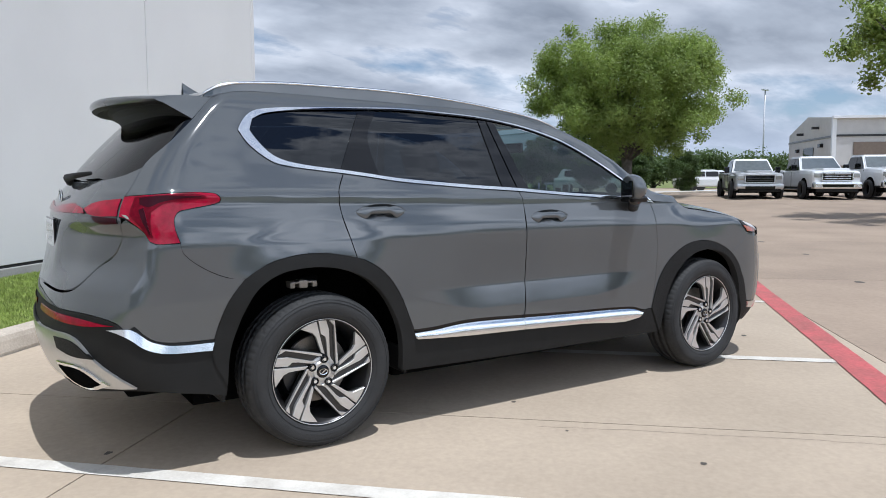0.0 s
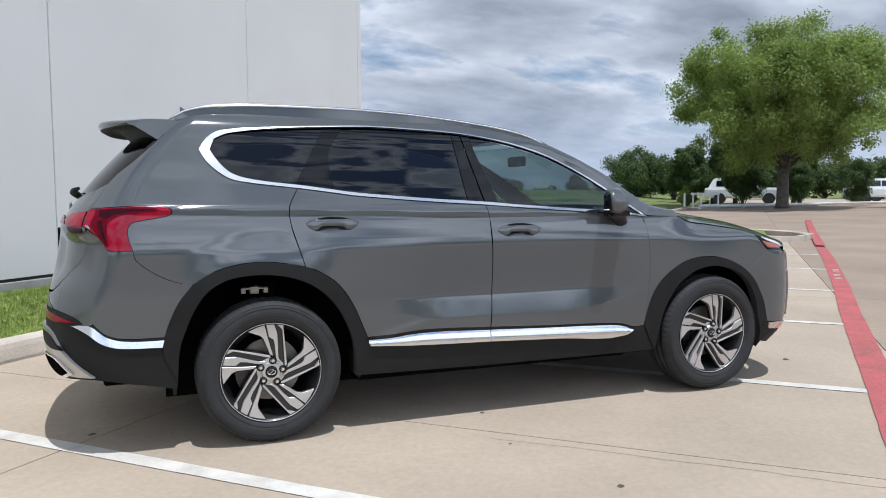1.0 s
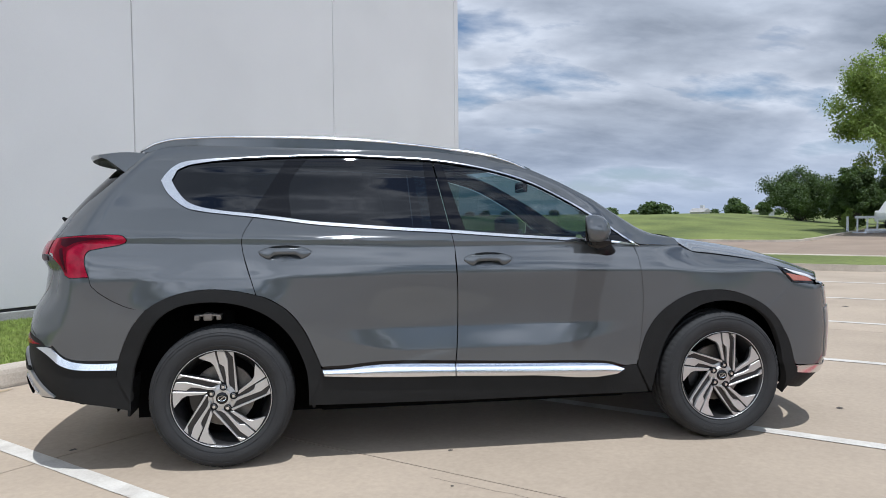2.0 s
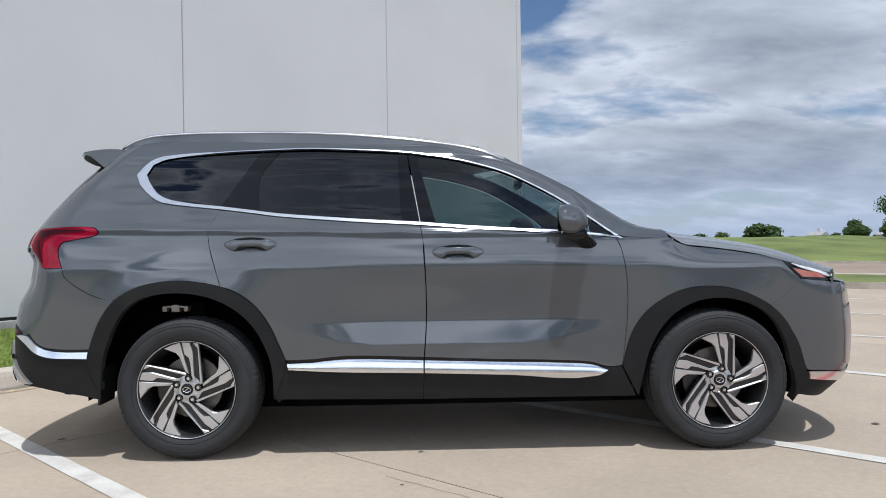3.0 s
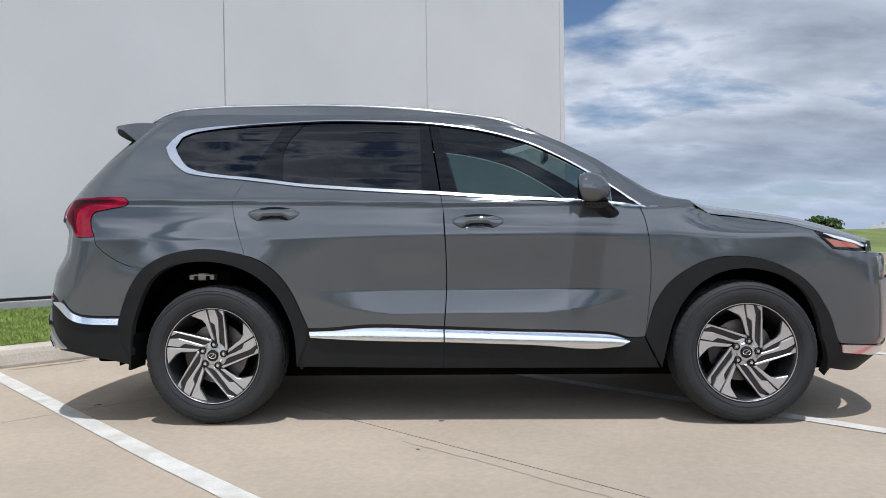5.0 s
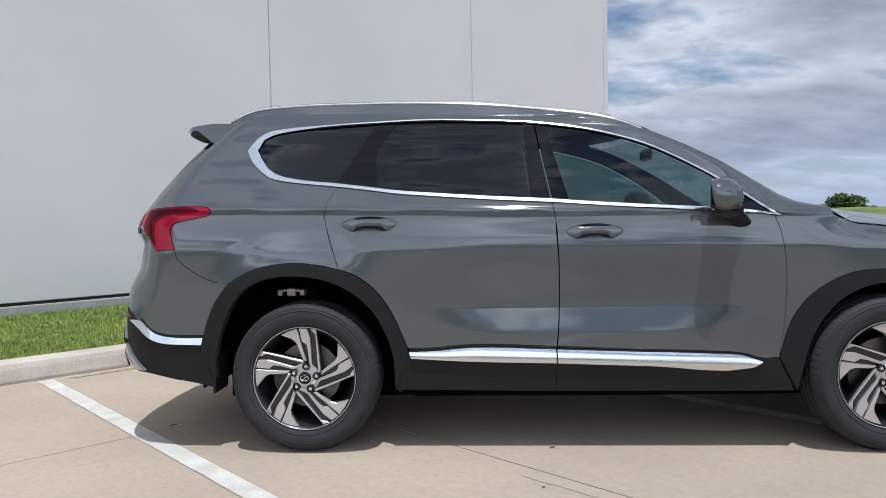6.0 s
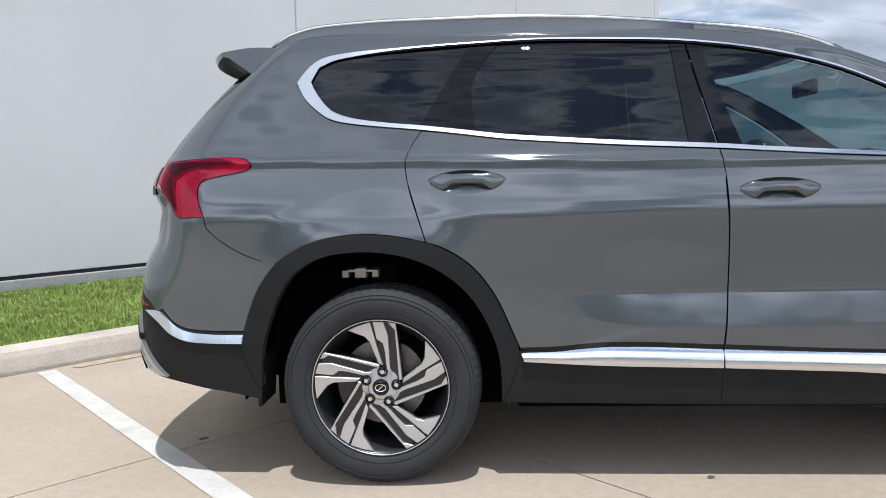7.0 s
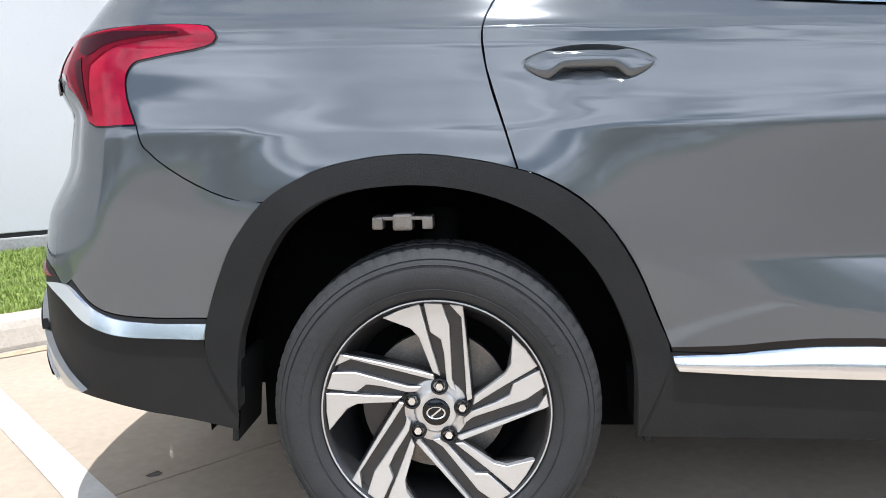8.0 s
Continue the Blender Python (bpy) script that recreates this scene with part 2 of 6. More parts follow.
def tube(bm, points, radii, n=8):
    rings = []
    for i, (p, r) in enumerate(zip(points, radii)):
        p = Vector(p)
        d = (Vector(points[min(i + 1, len(points) - 1)]) - Vector(points[max(i - 1, 0)])).normalized()
        a = d.orthogonal().normalized() if abs(d.z) < .99 else Vector((1, 0, 0))
        if abs(d.z) < .9:
            a = d.cross(Vector((0, 0, 1))).normalized()
        b = d.cross(a)
        rings.append([bm.verts.new(p + r * (math.cos(2 * math.pi * k / n) * a + math.sin(2 * math.pi * k / n) * b)) for k in range(n)])
    for p, q in zip(rings, rings[1:]):
        for k in range(n):
            bm.faces.new((p[k], p[(k + 1) % n], q[(k + 1) % n], q[k]))
    bm.faces.new(rings[0][::-1])
    bm.faces.new(rings[-1])


def smooth_line(points, sharp=40, steps=4):
    """A closed outline through points, rounded where it turns gently and cornered where it turns sharply."""
    p = [Vector(q) for q in points]
    n, out = len(p), []
    tang = []
    for i in range(n):
        a, b = p[i] - p[i - 1], p[(i + 1) % n] - p[i]
        if a.length < 1e-6 or b.length < 1e-6 or math.degrees(abs(a.angle_signed(b))) > sharp:
            tang.append(None)
        else:
            tang.append((a.normalized() + b.normalized()).normalized())
    for i in range(n):
        a, b = p[i], p[(i + 1) % n]
        d = b - a
        ta, tb = (tang[i] or d.normalized()) * d.length, (tang[(i + 1) % n] or d.normalized()) * d.length
        count = steps if (tang[i] or tang[(i + 1) % n]) and d.length > .03 else 1
        for k in range(count):
            t = k / count
            out.append((2 * t ** 3 - 3 * t * t + 1) * a + (t ** 3 - 2 * t * t + t) * ta + (3 * t * t - 2 * t ** 3) * b + (t ** 3 - t * t) * tb)
    return out


def shrink(points, d):
    area = sum(a.x * b.y - b.x * a.y for a, b in zip(points, points[1:] + points[:1]))
    side = 1 if area > 0 else -1
    out = []
    for i, p in enumerate(points):
        a, b = (p - points[i - 1]), (points[(i + 1) % len(points)] - p)
        if a.length < 1e-7 or b.length < 1e-7:
            out.append(p)
            continue
        a, b = a.normalized(), b.normalized()
        nrm = Vector((-a.y - b.y, a.x + b.x)) * side
        if nrm.length < .2:
            out.append(p)
            continue
        nrm.normalize()
        c = max(nrm.dot(Vector((-a.y, a.x)) * side), .5)
        out.append(p + nrm * d / c)
    return out

# ---- the shape of the car's body ----


def curve(table):
    """A smooth monotone curve through (position, value) pairs."""
    xs, ys = [np.array(v, float) for v in zip(*table)]
    h, d = np.diff(xs), np.diff(ys) / np.diff(xs)
    m = np.zeros_like(xs)
    m[1:-1] = np.where(d[:-1] * d[1:] > 0, 2 * d[:-1] * d[1:] / (d[:-1] + d[1:] + 1e-12 * np.sign(d[:-1] + d[1:] + 1e-9)), 0)
    m[0], m[-1] = d[0], d[-1]

    def at(x):
        x = min(max(x, xs[0]), xs[-1])
        i = min(int(np.searchsorted(xs, x, side="right")) - 1, len(h) - 1)
        t = (x - xs[i]) / h[i]
        return float((1 + 2 * t) * (1 - t) ** 2 * ys[i] + t * (1 - t) ** 2 * h[i] * m[i] + t * t * (3 - 2 * t) * ys[i + 1] + t * t * (t - 1) * h[i] * m[i + 1])
    return at


def step(a, b, x):
    t = min(max((x - a) / (b - a), 0.0), 1.0)
    return t * t * (3 - 2 * t)


MID = 0.97            # the car's centre line
BASE = 2.765          # wheelbase
SIDE_Y = curve([(.1, .15), (.2, .10), (.3, .075), (.42, .065), (.5, .062), (.6, .058), (.75, .0545), (.9, .054), (.97, .0545), (1.02, .060), (1.07, .068), (1.115, .0757), (1.138, .0787), (1.168, .0790), (1.178, .088), (1.23, .121), (1.3, .162), (1.4, .216), (1.5, .271), (1.6, .326), (1.65, .368), (1.7, .44)])
REAR_X = curve([(.2, -.86), (.27, -.96), (.35, -1.03), (.45, -1.075), (.55, -1.09), (.63, -1.088), (.72, -1.078), (.8, -1.060), (.9, -1.036), (1.0, -1.018), (1.08, -1.006), (1.13, -.992), (1.2, -.945), (1.3, -.875), (1.4, -.79), (1.5, -.695), (1.6, -.59), (1.7, -.48)])
REAR_A = curve([(.2, .40), (.6, .44), (1.0, .42), (1.2, .36), (1.5, .26), (1.7, .24)])
NOSE_X = curve([(.15, 3.48), (.25, 3.58), (.35, 3.68), (.45, 3.71), (.6, 3.715), (.75, 3.70), (.85, 3.685), (.93, 3.63), (1.0, 3.53), (1.1, 3.40)])
PILLAR_X = curve([(1.1, 2.58), (1.125, 2.50), (1.14, 2.37), (1.16, 2.30), (1.225, 2.20), (1.325, 2.072), (1.412, 1.936), (1.488, 1.818), (1.53, 1.75), (1.592, 1.64), (1.63, 1.44), (1.668, 1.15), (1.69, .6), (1.75, .3)])
ROUND, SPAN = 2.6, 1.3


def bump(x, z):
    """How far the side stands out (minus) or in (plus) from the plain side."""
    y = 0.0
    for hub in (0.0, BASE):
        r = math.hypot(x - hub, z - .365) + (.085 if hub else 0)
        turn = (z - .365) / max(r, .01)
        up = step(.45, .92, turn) * (1 if hub else 1 - step(.16, .50, x))
        front = .45 if hub else 1.0
        y -= .021 * (1 - step(.48, .74, r)) * up * front
    door = step(.45, 1.0, x) * (1 - step(1.70, 2.33, x))
    tall = .125 * math.sqrt(door) + .001
    y += .023 * door * (min(max((z - .70 + tall) / tall, 0), 1) - step(.70, 1.05, z))
    return y


def body(s, z):
    """A point of the body's skin: s runs from the middle of the tail along the right side to the middle of the nose."""
    rear, a = REAR_X(z), REAR_A(z)
    high, b, turn = (NOSE_X(z) - .56, .56, ROUND) if z < 1.125 else (PILLAR_X(z), .14, 1.2)
    low = rear + a
    wide = MID - SIDE_Y(z + .022 * (min(max(s, -1.0), 2.6) - .9) * step(.95, 1.15, z))
    if s < low:
        th = math.pi / 2 * (1 - min((low - s) / SPAN, 1.0))
        x, w = low - a * max(math.cos(th), 0) ** (2 / ROUND), wide * math.sin(th) ** (2 / ROUND)
        k = w / wide
        x += .036 * step(.79, .93, z) * (1 - step(1.02, 1.10, z)) * step(.2, .55, k) * (1 - step(.90, 1.0, k))
    elif s > high:
        th = math.pi / 2 * (1 - min((s - high) / SPAN, 1.0))
        x, w = high + b * max(math.cos(th), 0) ** (2 / turn), wide * math.sin(th) ** (2 / turn)
        k = w / wide
    else:
        x, w, k = s, wide, 1.0
    y = MID - w + (bump(x, z) * max(k * 3 - 2, 0) if z < 1.125 else 0)
    if z > .93 and s > 2.3 and z < 1.25:
        y += .10 * step(2.35, 2.9, s) * step(.95, 1.17, z) * (1 - step(1.14, 1.24, z)) * k
    return x, y, z

# ---- the car's skin ----


def skin(s, z, off=0.0, left=False):
    h = .004
    p = Vector(body(s, z))
    mid_rear = REAR_X(z) + REAR_A(z) - SPAN
    s0 = max(s, mid_rear + 2 * h)
    a = Vector(body(s0 + h, z)) - Vector(body(s0 - h, z))
    zz = z if z > 1.13 or z < 1.115 else (1.135 if z >= 1.125 else 1.11)
    b = Vector(body(s0, zz + h)) - Vector(body(s0, zz - h))
    n = a.cross(b).normalized()
    p = p + n * off
    if left:
        p.y, n.y = 2 * MID - p.y, -n.y
    return p, n


def crowned(low, high, lean):
    """The skin for a bar between two heights (functions of s), rounded so that its upper half faces the sky."""
    def place(s, z, off=0.0, left=False):
        t = min(max((z - low(s)) / max(high(s) - low(s), 1e-3), 0), 1)
        p, n = skin(s, z, off - lean * max(t - .15, 0) ** 2, left)
        n = (n + Vector((0, 0, -.1 + .7 * t))).normalized()
        return p, n
    return place


def panel(name, outlines, mat, parent, off=0.0, lip=.014, gap=.0015, ds=.03, dz=.02, left=False, label="", rounded=True, place=skin):
    """A sheet of the car's skin inside outlines given as (along, height), with turned-in edges."""
    if not isinstance(outlines[0], list):
        outlines = [outlines]
    bm = bmesh.new()
    for o in outlines:
        line = smooth_line(o) if rounded else [Vector(q) for q in o]
        if len(outlines) == 1:
            line = shrink(line, gap)
        bm.faces.new([bm.verts.new((q.x, q.y, 0)) for q in line])
    lo = [min(v.co[i] for v in bm.verts) for i in (0, 1)]
    hi = [max(v.co[i] for v in bm.verts) for i in (0, 1)]
    for axis, size in ((0, ds), (1, dz)):
        k = math.ceil(lo[axis] / size)
        while k * size < hi[axis]:
            co, no = [0, 0, 0], [0, 0, 0]
            co[axis], no[axis] = k * size, 1
            bmesh.ops.bisect_plane(bm, geom=bm.verts[:] + bm.edges[:] + bm.faces[:], dist=1e-5, plane_co=co, plane_no=no)
            k += 1
    bmesh.ops.remove_doubles(bm, verts=bm.verts, dist=1e-5)
    bmesh.ops.triangulate(bm, faces=[f for f in bm.faces if len(f.verts) > 4])
    rim = [e for e in bm.edges if len(e.link_faces) == 1]
    normals = {}
    for v in bm.verts:
        p, n = place(v.co.x, v.co.y, off, left)
        v.co, normals[v] = p, n
    bm.normal_update()
    for f in bm.faces:
        if f.normal.dot(sum((normals[v] for v in f.verts), Vector())) < 0:
            f.normal_flip()
    for e in rim:
        a, b = e.verts
        quad = []
        for v, d in ((a, 0), (b, 0), (b, lip), (a, lip)):
            w = bm.verts.new(v.co - normals[v] * d)
            normals[w] = normals[v]
            quad.append(w)
        bm.faces.new(quad)
    bm.verts.index_update()
    order = [normals[v] for v in bm.verts]
    me = bpy.data.meshes.new(name)
    bm.to_mesh(me)
    bm.free()
    me.polygons.foreach_set("use_smooth", [True] * len(me.polygons))
    me.normals_split_custom_set_from_vertices(order)
    return put(name, me, mat, parent, label)


def almond(cx, cz, half, up, down, n=12):
    top = [(cx + half * math.cos(a), cz + up * math.sin(a) ** 1.25) for a in [math.pi * i / n for i in range(n, -1, -1)]]
    low = [(cx + half * math.cos(a), cz - down * math.sin(a) ** 1.25) for a in [math.pi * i / n for i in range(n, -1, -1)]]
    return top, low


car = thing("car", label="dark grey mid-size family car parked on concrete bay", category="car")

ARCH_R = [(-.51, .505), (-.475, .65), (-.43, .745), (-.36, .832), (-.26, .89), (-.14, .92), (-.02, .927), (.10, .912), (.18, .893), (.225, .878), (.335, .808), (.42, .697), (.475, .575), (.505, .495)]
ARCH_R_IN = [(-.445, .36), (-.43, .52), (-.40, .61), (-.36, .70), (-.30, .785), (-.21, .84), (-.10, .86), (.02, .858), (.135, .832), (.24, .78), (.335, .69), (.395, .585), (.43, .48), (.44, .30)]
ARCH_F = [(2.26, .448), (2.28, .536), (2.31, .624), (2.38, .725), (2.49, .805), (2.59, .845), (2.70, .858), (2.82, .848), (2.93, .814), (3.04, .753), (3.13, .659), (3.18, .542), (3.21, .439), (3.235, .375)]
ARCH_F_IN = [(2.345, .285), (2.38, .448), (2.405, .535), (2.46, .638), (2.53, .715), (2.63, .772), (2.74, .794), (2.84, .787), (2.96, .748), (3.06, .669), (3.12, .557), (3.15, .41), (3.175, .235)]
TOP_OUT = [(2.28, 1.111), (2.22, 1.148), (2.12, 1.225), (1.98, 1.325), (1.83, 1.412), (1.68, 1.488), (1.53, 1.538), (1.37, 1.576), (1.12, 1.613), (.86, 1.629), (.60, 1.638), (.35, 1.630), (.10, 1.618), (-.16, 1.598), (-.22, 1.584), (-.26, 1.558), (-.29, 1.523), (-.31, 1.489)]
TOP_IN = [(2.235, 1.126), (2.12, 1.212), (1.98, 1.311), (1.83, 1.399), (1.68, 1.474), (1.53, 1.524), (1.37, 1.563), (1.12, 1.6), (0.86, 1.616), (0.6, 1.625), (0.35, 1.618), (0.1, 1.605), (-0.12, 1.583), (-0.18, 1.57), (-0.232, 1.545), (-0.257, 1.489)]
LOW_OUT = [(-.31, 1.489), (-.28, 1.432), (-.23, 1.381), (-.17, 1.341), (-.10, 1.324), (.03, 1.307), (.165, 1.292), (.31, 1.273), (.46, 1.252), (.65, 1.235), (.92, 1.214), (1.21, 1.196), (1.37, 1.183), (1.67, 1.160), (1.97, 1.140), (2.24, 1.119), (2.28, 1.111)]
LOW_IN = [(-.257, 1.489), (-.236, 1.450), (-.172, 1.376), (-.115, 1.350), (-.07, 1.339), (.03, 1.323), (.16, 1.309), (.31, 1.289), (.46, 1.268), (.65, 1.251), (.92, 1.230), (1.21, 1.212), (1.37, 1.198), (1.67, 1.175), (1.97, 1.155), (2.235, 1.126)]
SEAM_C = [(.165, 1.292), (.12, 1.215), (.11, 1.179), (.12, 1.093), (.16, .958), (.18, .893)]
SEAM_B = [(1.21, 1.196), (1.226, 1.093), (1.236, .90), (1.236, .69), (1.224, .508)]
SEAM_A = [(2.24, 1.119), (2.262, 1.065), (2.282, .945), (2.29, .80), (2.28, .624), (2.26, .448)]
LAMP_SIDE = [(-.625, 1.0), (-.650, 1.07), (-.648, 1.105), (-.628, 1.129), (-.58, 1.142), (-.475, 1.161), (-.457, 1.168), (-.449, 1.180), (-.453, 1.192), (-.467, 1.202), (-.49, 1.2065), (-.67, 1.207), (-1.06, 1.195)]
LAMP_LOW = [(-1.055, 1.11), (-1.0, 1.105), (-.87, 1.05), (-.82, 1.01)]
SEAM_BUMP = [(-.36, .832), (-.44, .843), (-.56, .905), (-.61, .952), (-.625, 1.0)]
ROOF_Z = curve([(-.75, 1.585), (-.62, 1.626), (-.42, 1.662), (-.2, 1.683), (.1, 1.692), (.4, 1.69), (.8, 1.68), (1.1, 1.665), (1.4, 1.628), (1.6, 1.591), (1.7, 1.566)])
roof_edge = [(x, ROOF_Z(x)) for x in (-.56, -.42, -.2, .1, .4, .8, 1.1, 1.4, 1.6)]
PILLAR_OUT = ((1.53, .03), (1.50, .05), (1.43, .08), (1.35, .10), (1.265, .12), (1.19, .15), (1.15, .18), (1.132, .16))


def almond_r(a):
    """The bowl's outline: pointed ends, a deeper lower half."""
    return (.037 if math.sin(a) > 0 else .047) * math.copysign(abs(math.sin(a)) ** 1.25, math.sin(a))


def handle(parent, cx, cz, left):
    """A bowl sunk into the door with a grip across its upper half."""
    bm = bmesh.new()
    rows = []
    for i in range(15):
        r = 1 - i / 14
        row = []
        for k in range(40):
            a = 2 * math.pi * k / 40
            s, z = cx + .14 * r * math.cos(a), cz + almond_r(a) * r
            if math.sin(a) > 0:
                deep = .032 * min((1 - r) / .5, 1)
            else:
                deep = .012 * min((1 - r) / .6, 1) + .020 * step(.6, .9, 1 - r)
                deep = max(deep, .032 * step(.42, .70, abs(math.cos(a))) * min((1 - r) / .45, 1))
            depth = deep * (1 - .75 * r * math.cos(a) ** 2)
            row.append(bm.verts.new(skin(s, z, -.001 - depth, left)[0]))
        rows.append(row)
    for p, q in zip(rows, rows[1:]):
        for k in range(40):
            bm.faces.new((p[k], p[(k + 1) % 40], q[(k + 1) % 40], q[k]))
    bmesh.ops.remove_doubles(bm, verts=bm.verts, dist=1e-5)
    bmesh.ops.recalc_face_normals(bm, faces=bm.faces)
    part("handle_bowl", bm, PAINT, parent, smooth=True)
    bm = bmesh.new()
    n, rows = 32, []
    for i in range(n + 1):
        u = -1 + 2 * i / n
        e = max(1 - u * u, 0)
        ends = step(.36, .66, abs(u))
        top, low = .037 * e ** .625 * (.66 + .30 * ends) + .001, -.010 * (1 - ends) - .047 * e ** .625 * .93 * ends - .001
        row = []
        for k in range(16):
            a = 2 * math.pi * k / 16
            dz = (top + low) / 2 + (top - low) / 2 * math.copysign(abs(math.sin(a)) ** .8, math.sin(a))
            out = -.006 + .005 * e + (.003 + .009 * e ** .5) * math.cos(a)
            row.append(bm.verts.new(skin(cx + .137 * u, cz + dz, out, left)[0]))
        rows.append(row)
    for p, q in zip(rows, rows[1:]):
        for k in range(16):
            bm.faces.new((p[k], p[(k + 1) % 16], q[(k + 1) % 16], q[k]))
    bm.faces.new(rows[0][::-1])
    bm.faces.new(rows[-1])
    bmesh.ops.recalc_face_normals(bm, faces=bm.faces)
    part("door_handle", bm, PAINT, parent, "painted grip over a sunken bowl", smooth=True)


def tilted(up):
    def place(s, z, off=0.0, left=False):
        p, n = skin(s, z, off, left)
        return p, (n + Vector((0, 0, up))).normalized()
    return place


SILL_CROWN = crowned(curve([(.5, .458), (.8, .441), (1.22, .428), (1.66, .412), (2.2, .398)]), curve([(.5, .489), (.65, .493), (.83, .507), (1.22, .495), (1.6, .481), (2.1, .457), (2.2, .43)]),.026)
CORNER_CROWN = tilted(.22)


def car_side(left):
    P = dict(parent=car, left=left)
    # painted body side with roof rail and pillar, round the windows
    quarter = panel("body_side", [q for q in SEAM_BUMP + LAMP_SIDE[1:] + [(-1.01, 1.25), (-.97, 1.33), (-.78, 1.434), (-.64, 1.535)] + roof_edge + [(1.61, 1.562), (1.57, 1.530)] + TOP_OUT[6:] + LOW_OUT[1:6] + SEAM_C + [(.10, .912), (-.02, .927), (-.14, .92), (-.26, .89)]], PAINT, ds=.02, dz=.01, **P)
    # rear door, cut in two round the handle bowl
    top, low = almond(.33, 1.108, .14, .037, .047)
    door = panel("rear_door", [
        [(.119, 1.108)] + top + [(1.2245, 1.108)] + [(1.2085, 1.193)] + [(x, z - .002) for x, z in LOW_OUT[7:11]][::-1] + [(.168, 1.289), (.123, 1.215), (.113, 1.179)],
        [(.119, 1.108), (.123, 1.093), (.163, .958), (.183, .893), (.225, .881), (.337, .811), (.423, .70), (.478, .578), (.508, .506), (.65, .51), (.72, .517), (.83, .524), (1.22, .511), (1.2335, .69), (1.2335, .90), (1.2235, 1.093), (1.2245, 1.108)] + low[::-1]], PAINT, ds=.02, dz=.01, **P)
    handle(door, .33, 1.108, left)
    top, low = almond(1.405, 1.055, .14, .037, .047)
    door = panel("front_door", [
        [(1.2315, 1.055)] + top + [(2.261, 1.055)] + [(2.2375, 1.116)] + [(x, z - .002) for x, z in LOW_OUT[12:15]][::-1] + [(1.213, 1.193), (1.2285, 1.093)],
        [(1.2315, 1.055), (1.2385, .90), (1.2385, .69), (1.2265, .511), (1.60, .494), (1.95, .482), (2.10, .47), (2.18, .447), (2.257, .45), (2.277, .624), (2.287, .80), (2.279, .945), (2.261, 1.055)] + low[::-1]], PAINT, ds=.02, dz=.01, **P)
    handle(door, 1.405, 1.055, left)
    fender = panel("front_wing", SEAM_A[::-1][1:] + [(2.30, 1.120), (2.42, 1.1165), (2.525, 1.1095), (2.57, 1.088), (2.62, 1.070), (2.72, 1.0585), (2.98, 1.018), (3.10, .985), (3.115, .962), (3.19, .888), (3.12, .81), (3.04, .753)] + ARCH_F[::-1][5:], PAINT, ds=.02, dz=.01, **P)
    bumper = panel("front_bumper", [(3.04, .753), (3.12, .81), (3.19, .888), (3.42, .872), (3.60, .862), (4.0, .86), (4.6, .86), (4.6, .40), (3.62, .385), (3.235, .405)] + ARCH_F[::-1][1:4], PAINT, ds=.02, dz=.02, **P)
    panel("lower_bumper", [(3.235, .395), (3.62, .372), (4.6, .39), (4.6, .245), (3.6, .245), (3.40, .25), (3.19, .275)], BLACK, car, left=left)
    panel("front_chrome", [(3.24, .398), (3.40, .392), (3.62, .378), (3.95, .40), (3.95, .36), (3.62, .332), (3.40, .345), (3.25, .357)], CHROME, bumper, off=.008, left=left)
    panel("grille", [(3.80, .84), (4.6, .85), (4.6, .50), (3.95, .50), (3.85, .62)], GLOSS, bumper, off=.006, left=left)
    for k in range(5):
        z = .56 + .06 * k
        panel("grille_bar", [(3.98, z), (4.6, z), (4.6, z + .018), (3.98, z + .018)], SILVER, bumper, off=.009, left=left, rounded=False)
    panel("head_lamp", [(3.11, .984), (3.21, .964), (3.36, .930), (3.50, .906), (3.44, .878), (3.19, .89)], GLOSS, fender, off=.001, left=left)
    panel("indicator", [(3.15, .944), (3.24, .93), (3.36, .912), (3.40, .888), (3.20, .897)], AMBER, fender, off=.005, left=left)
    panel("daylight_strip", [(3.15, .968), (3.36, .928), (3.50, .904), (3.47, .892), (3.34, .915), (3.22, .940)], WHITE, fender, off=.008, left=left)
    panel("lower_lamp", [(3.60, .845), (3.80, .85), (3.82, .745), (3.61, .735)], CLEAR, bumper, off=.006, left=left)
    panel("bumper_insert", [(3.60, .722), (4.0, .735), (4.0, .43), (3.72, .41), (3.62, .42)], SILVER, bumper, off=.008, left=left)
    # black cladding round the wheels and along the sill
    panel("rear_arch_trim", ARCH_R + ARCH_R_IN[::-1], BLACK, car, off=.006, lip=.05, ds=.03, left=left)
    panel("front_arch_trim", ARCH_F + ARCH_F_IN[::-1], BLACK, car, off=.006, lip=.05, ds=.03, left=left)
    panel("rear_sill_trim", [(.44, .30), (.455, .36), (.49, .47), (.505, .495), (1.222, .47), (1.216, .288)], BLACK, car, off=.0, left=left)
    panel("front_sill_trim", [(1.216, .288), (1.222, .47), (2.10, .44), (2.255, .446), (2.335, .285)], BLACK, car, off=.0, left=left)
    panel("sill_top", [(.51, .488), (.512, .508), (.65, .512), (.72, .519), (.83, .526), (1.22, .513), (1.22, .47), (.52, .46)], GLOSS, car, off=-.006, left=left)
    panel("sill_top", [(1.225, .513), (1.60, .496), (1.95, .484), (2.10, .472), (2.19, .447), (2.25, .45), (2.25, .43), (1.225, .46)], GLOSS, car, off=-.006, left=left)
    panel("sill_chrome", [(.51, .488), (.65, .492), (.72, .499), (.83, .506), (1.219, .494), (1.219, .428), (.77, .441), (.52, .456)], CHROME, car, off=.016, lip=.03, ds=.03, dz=.009, left=left, label="satin chrome strip with a step", place=SILL_CROWN)
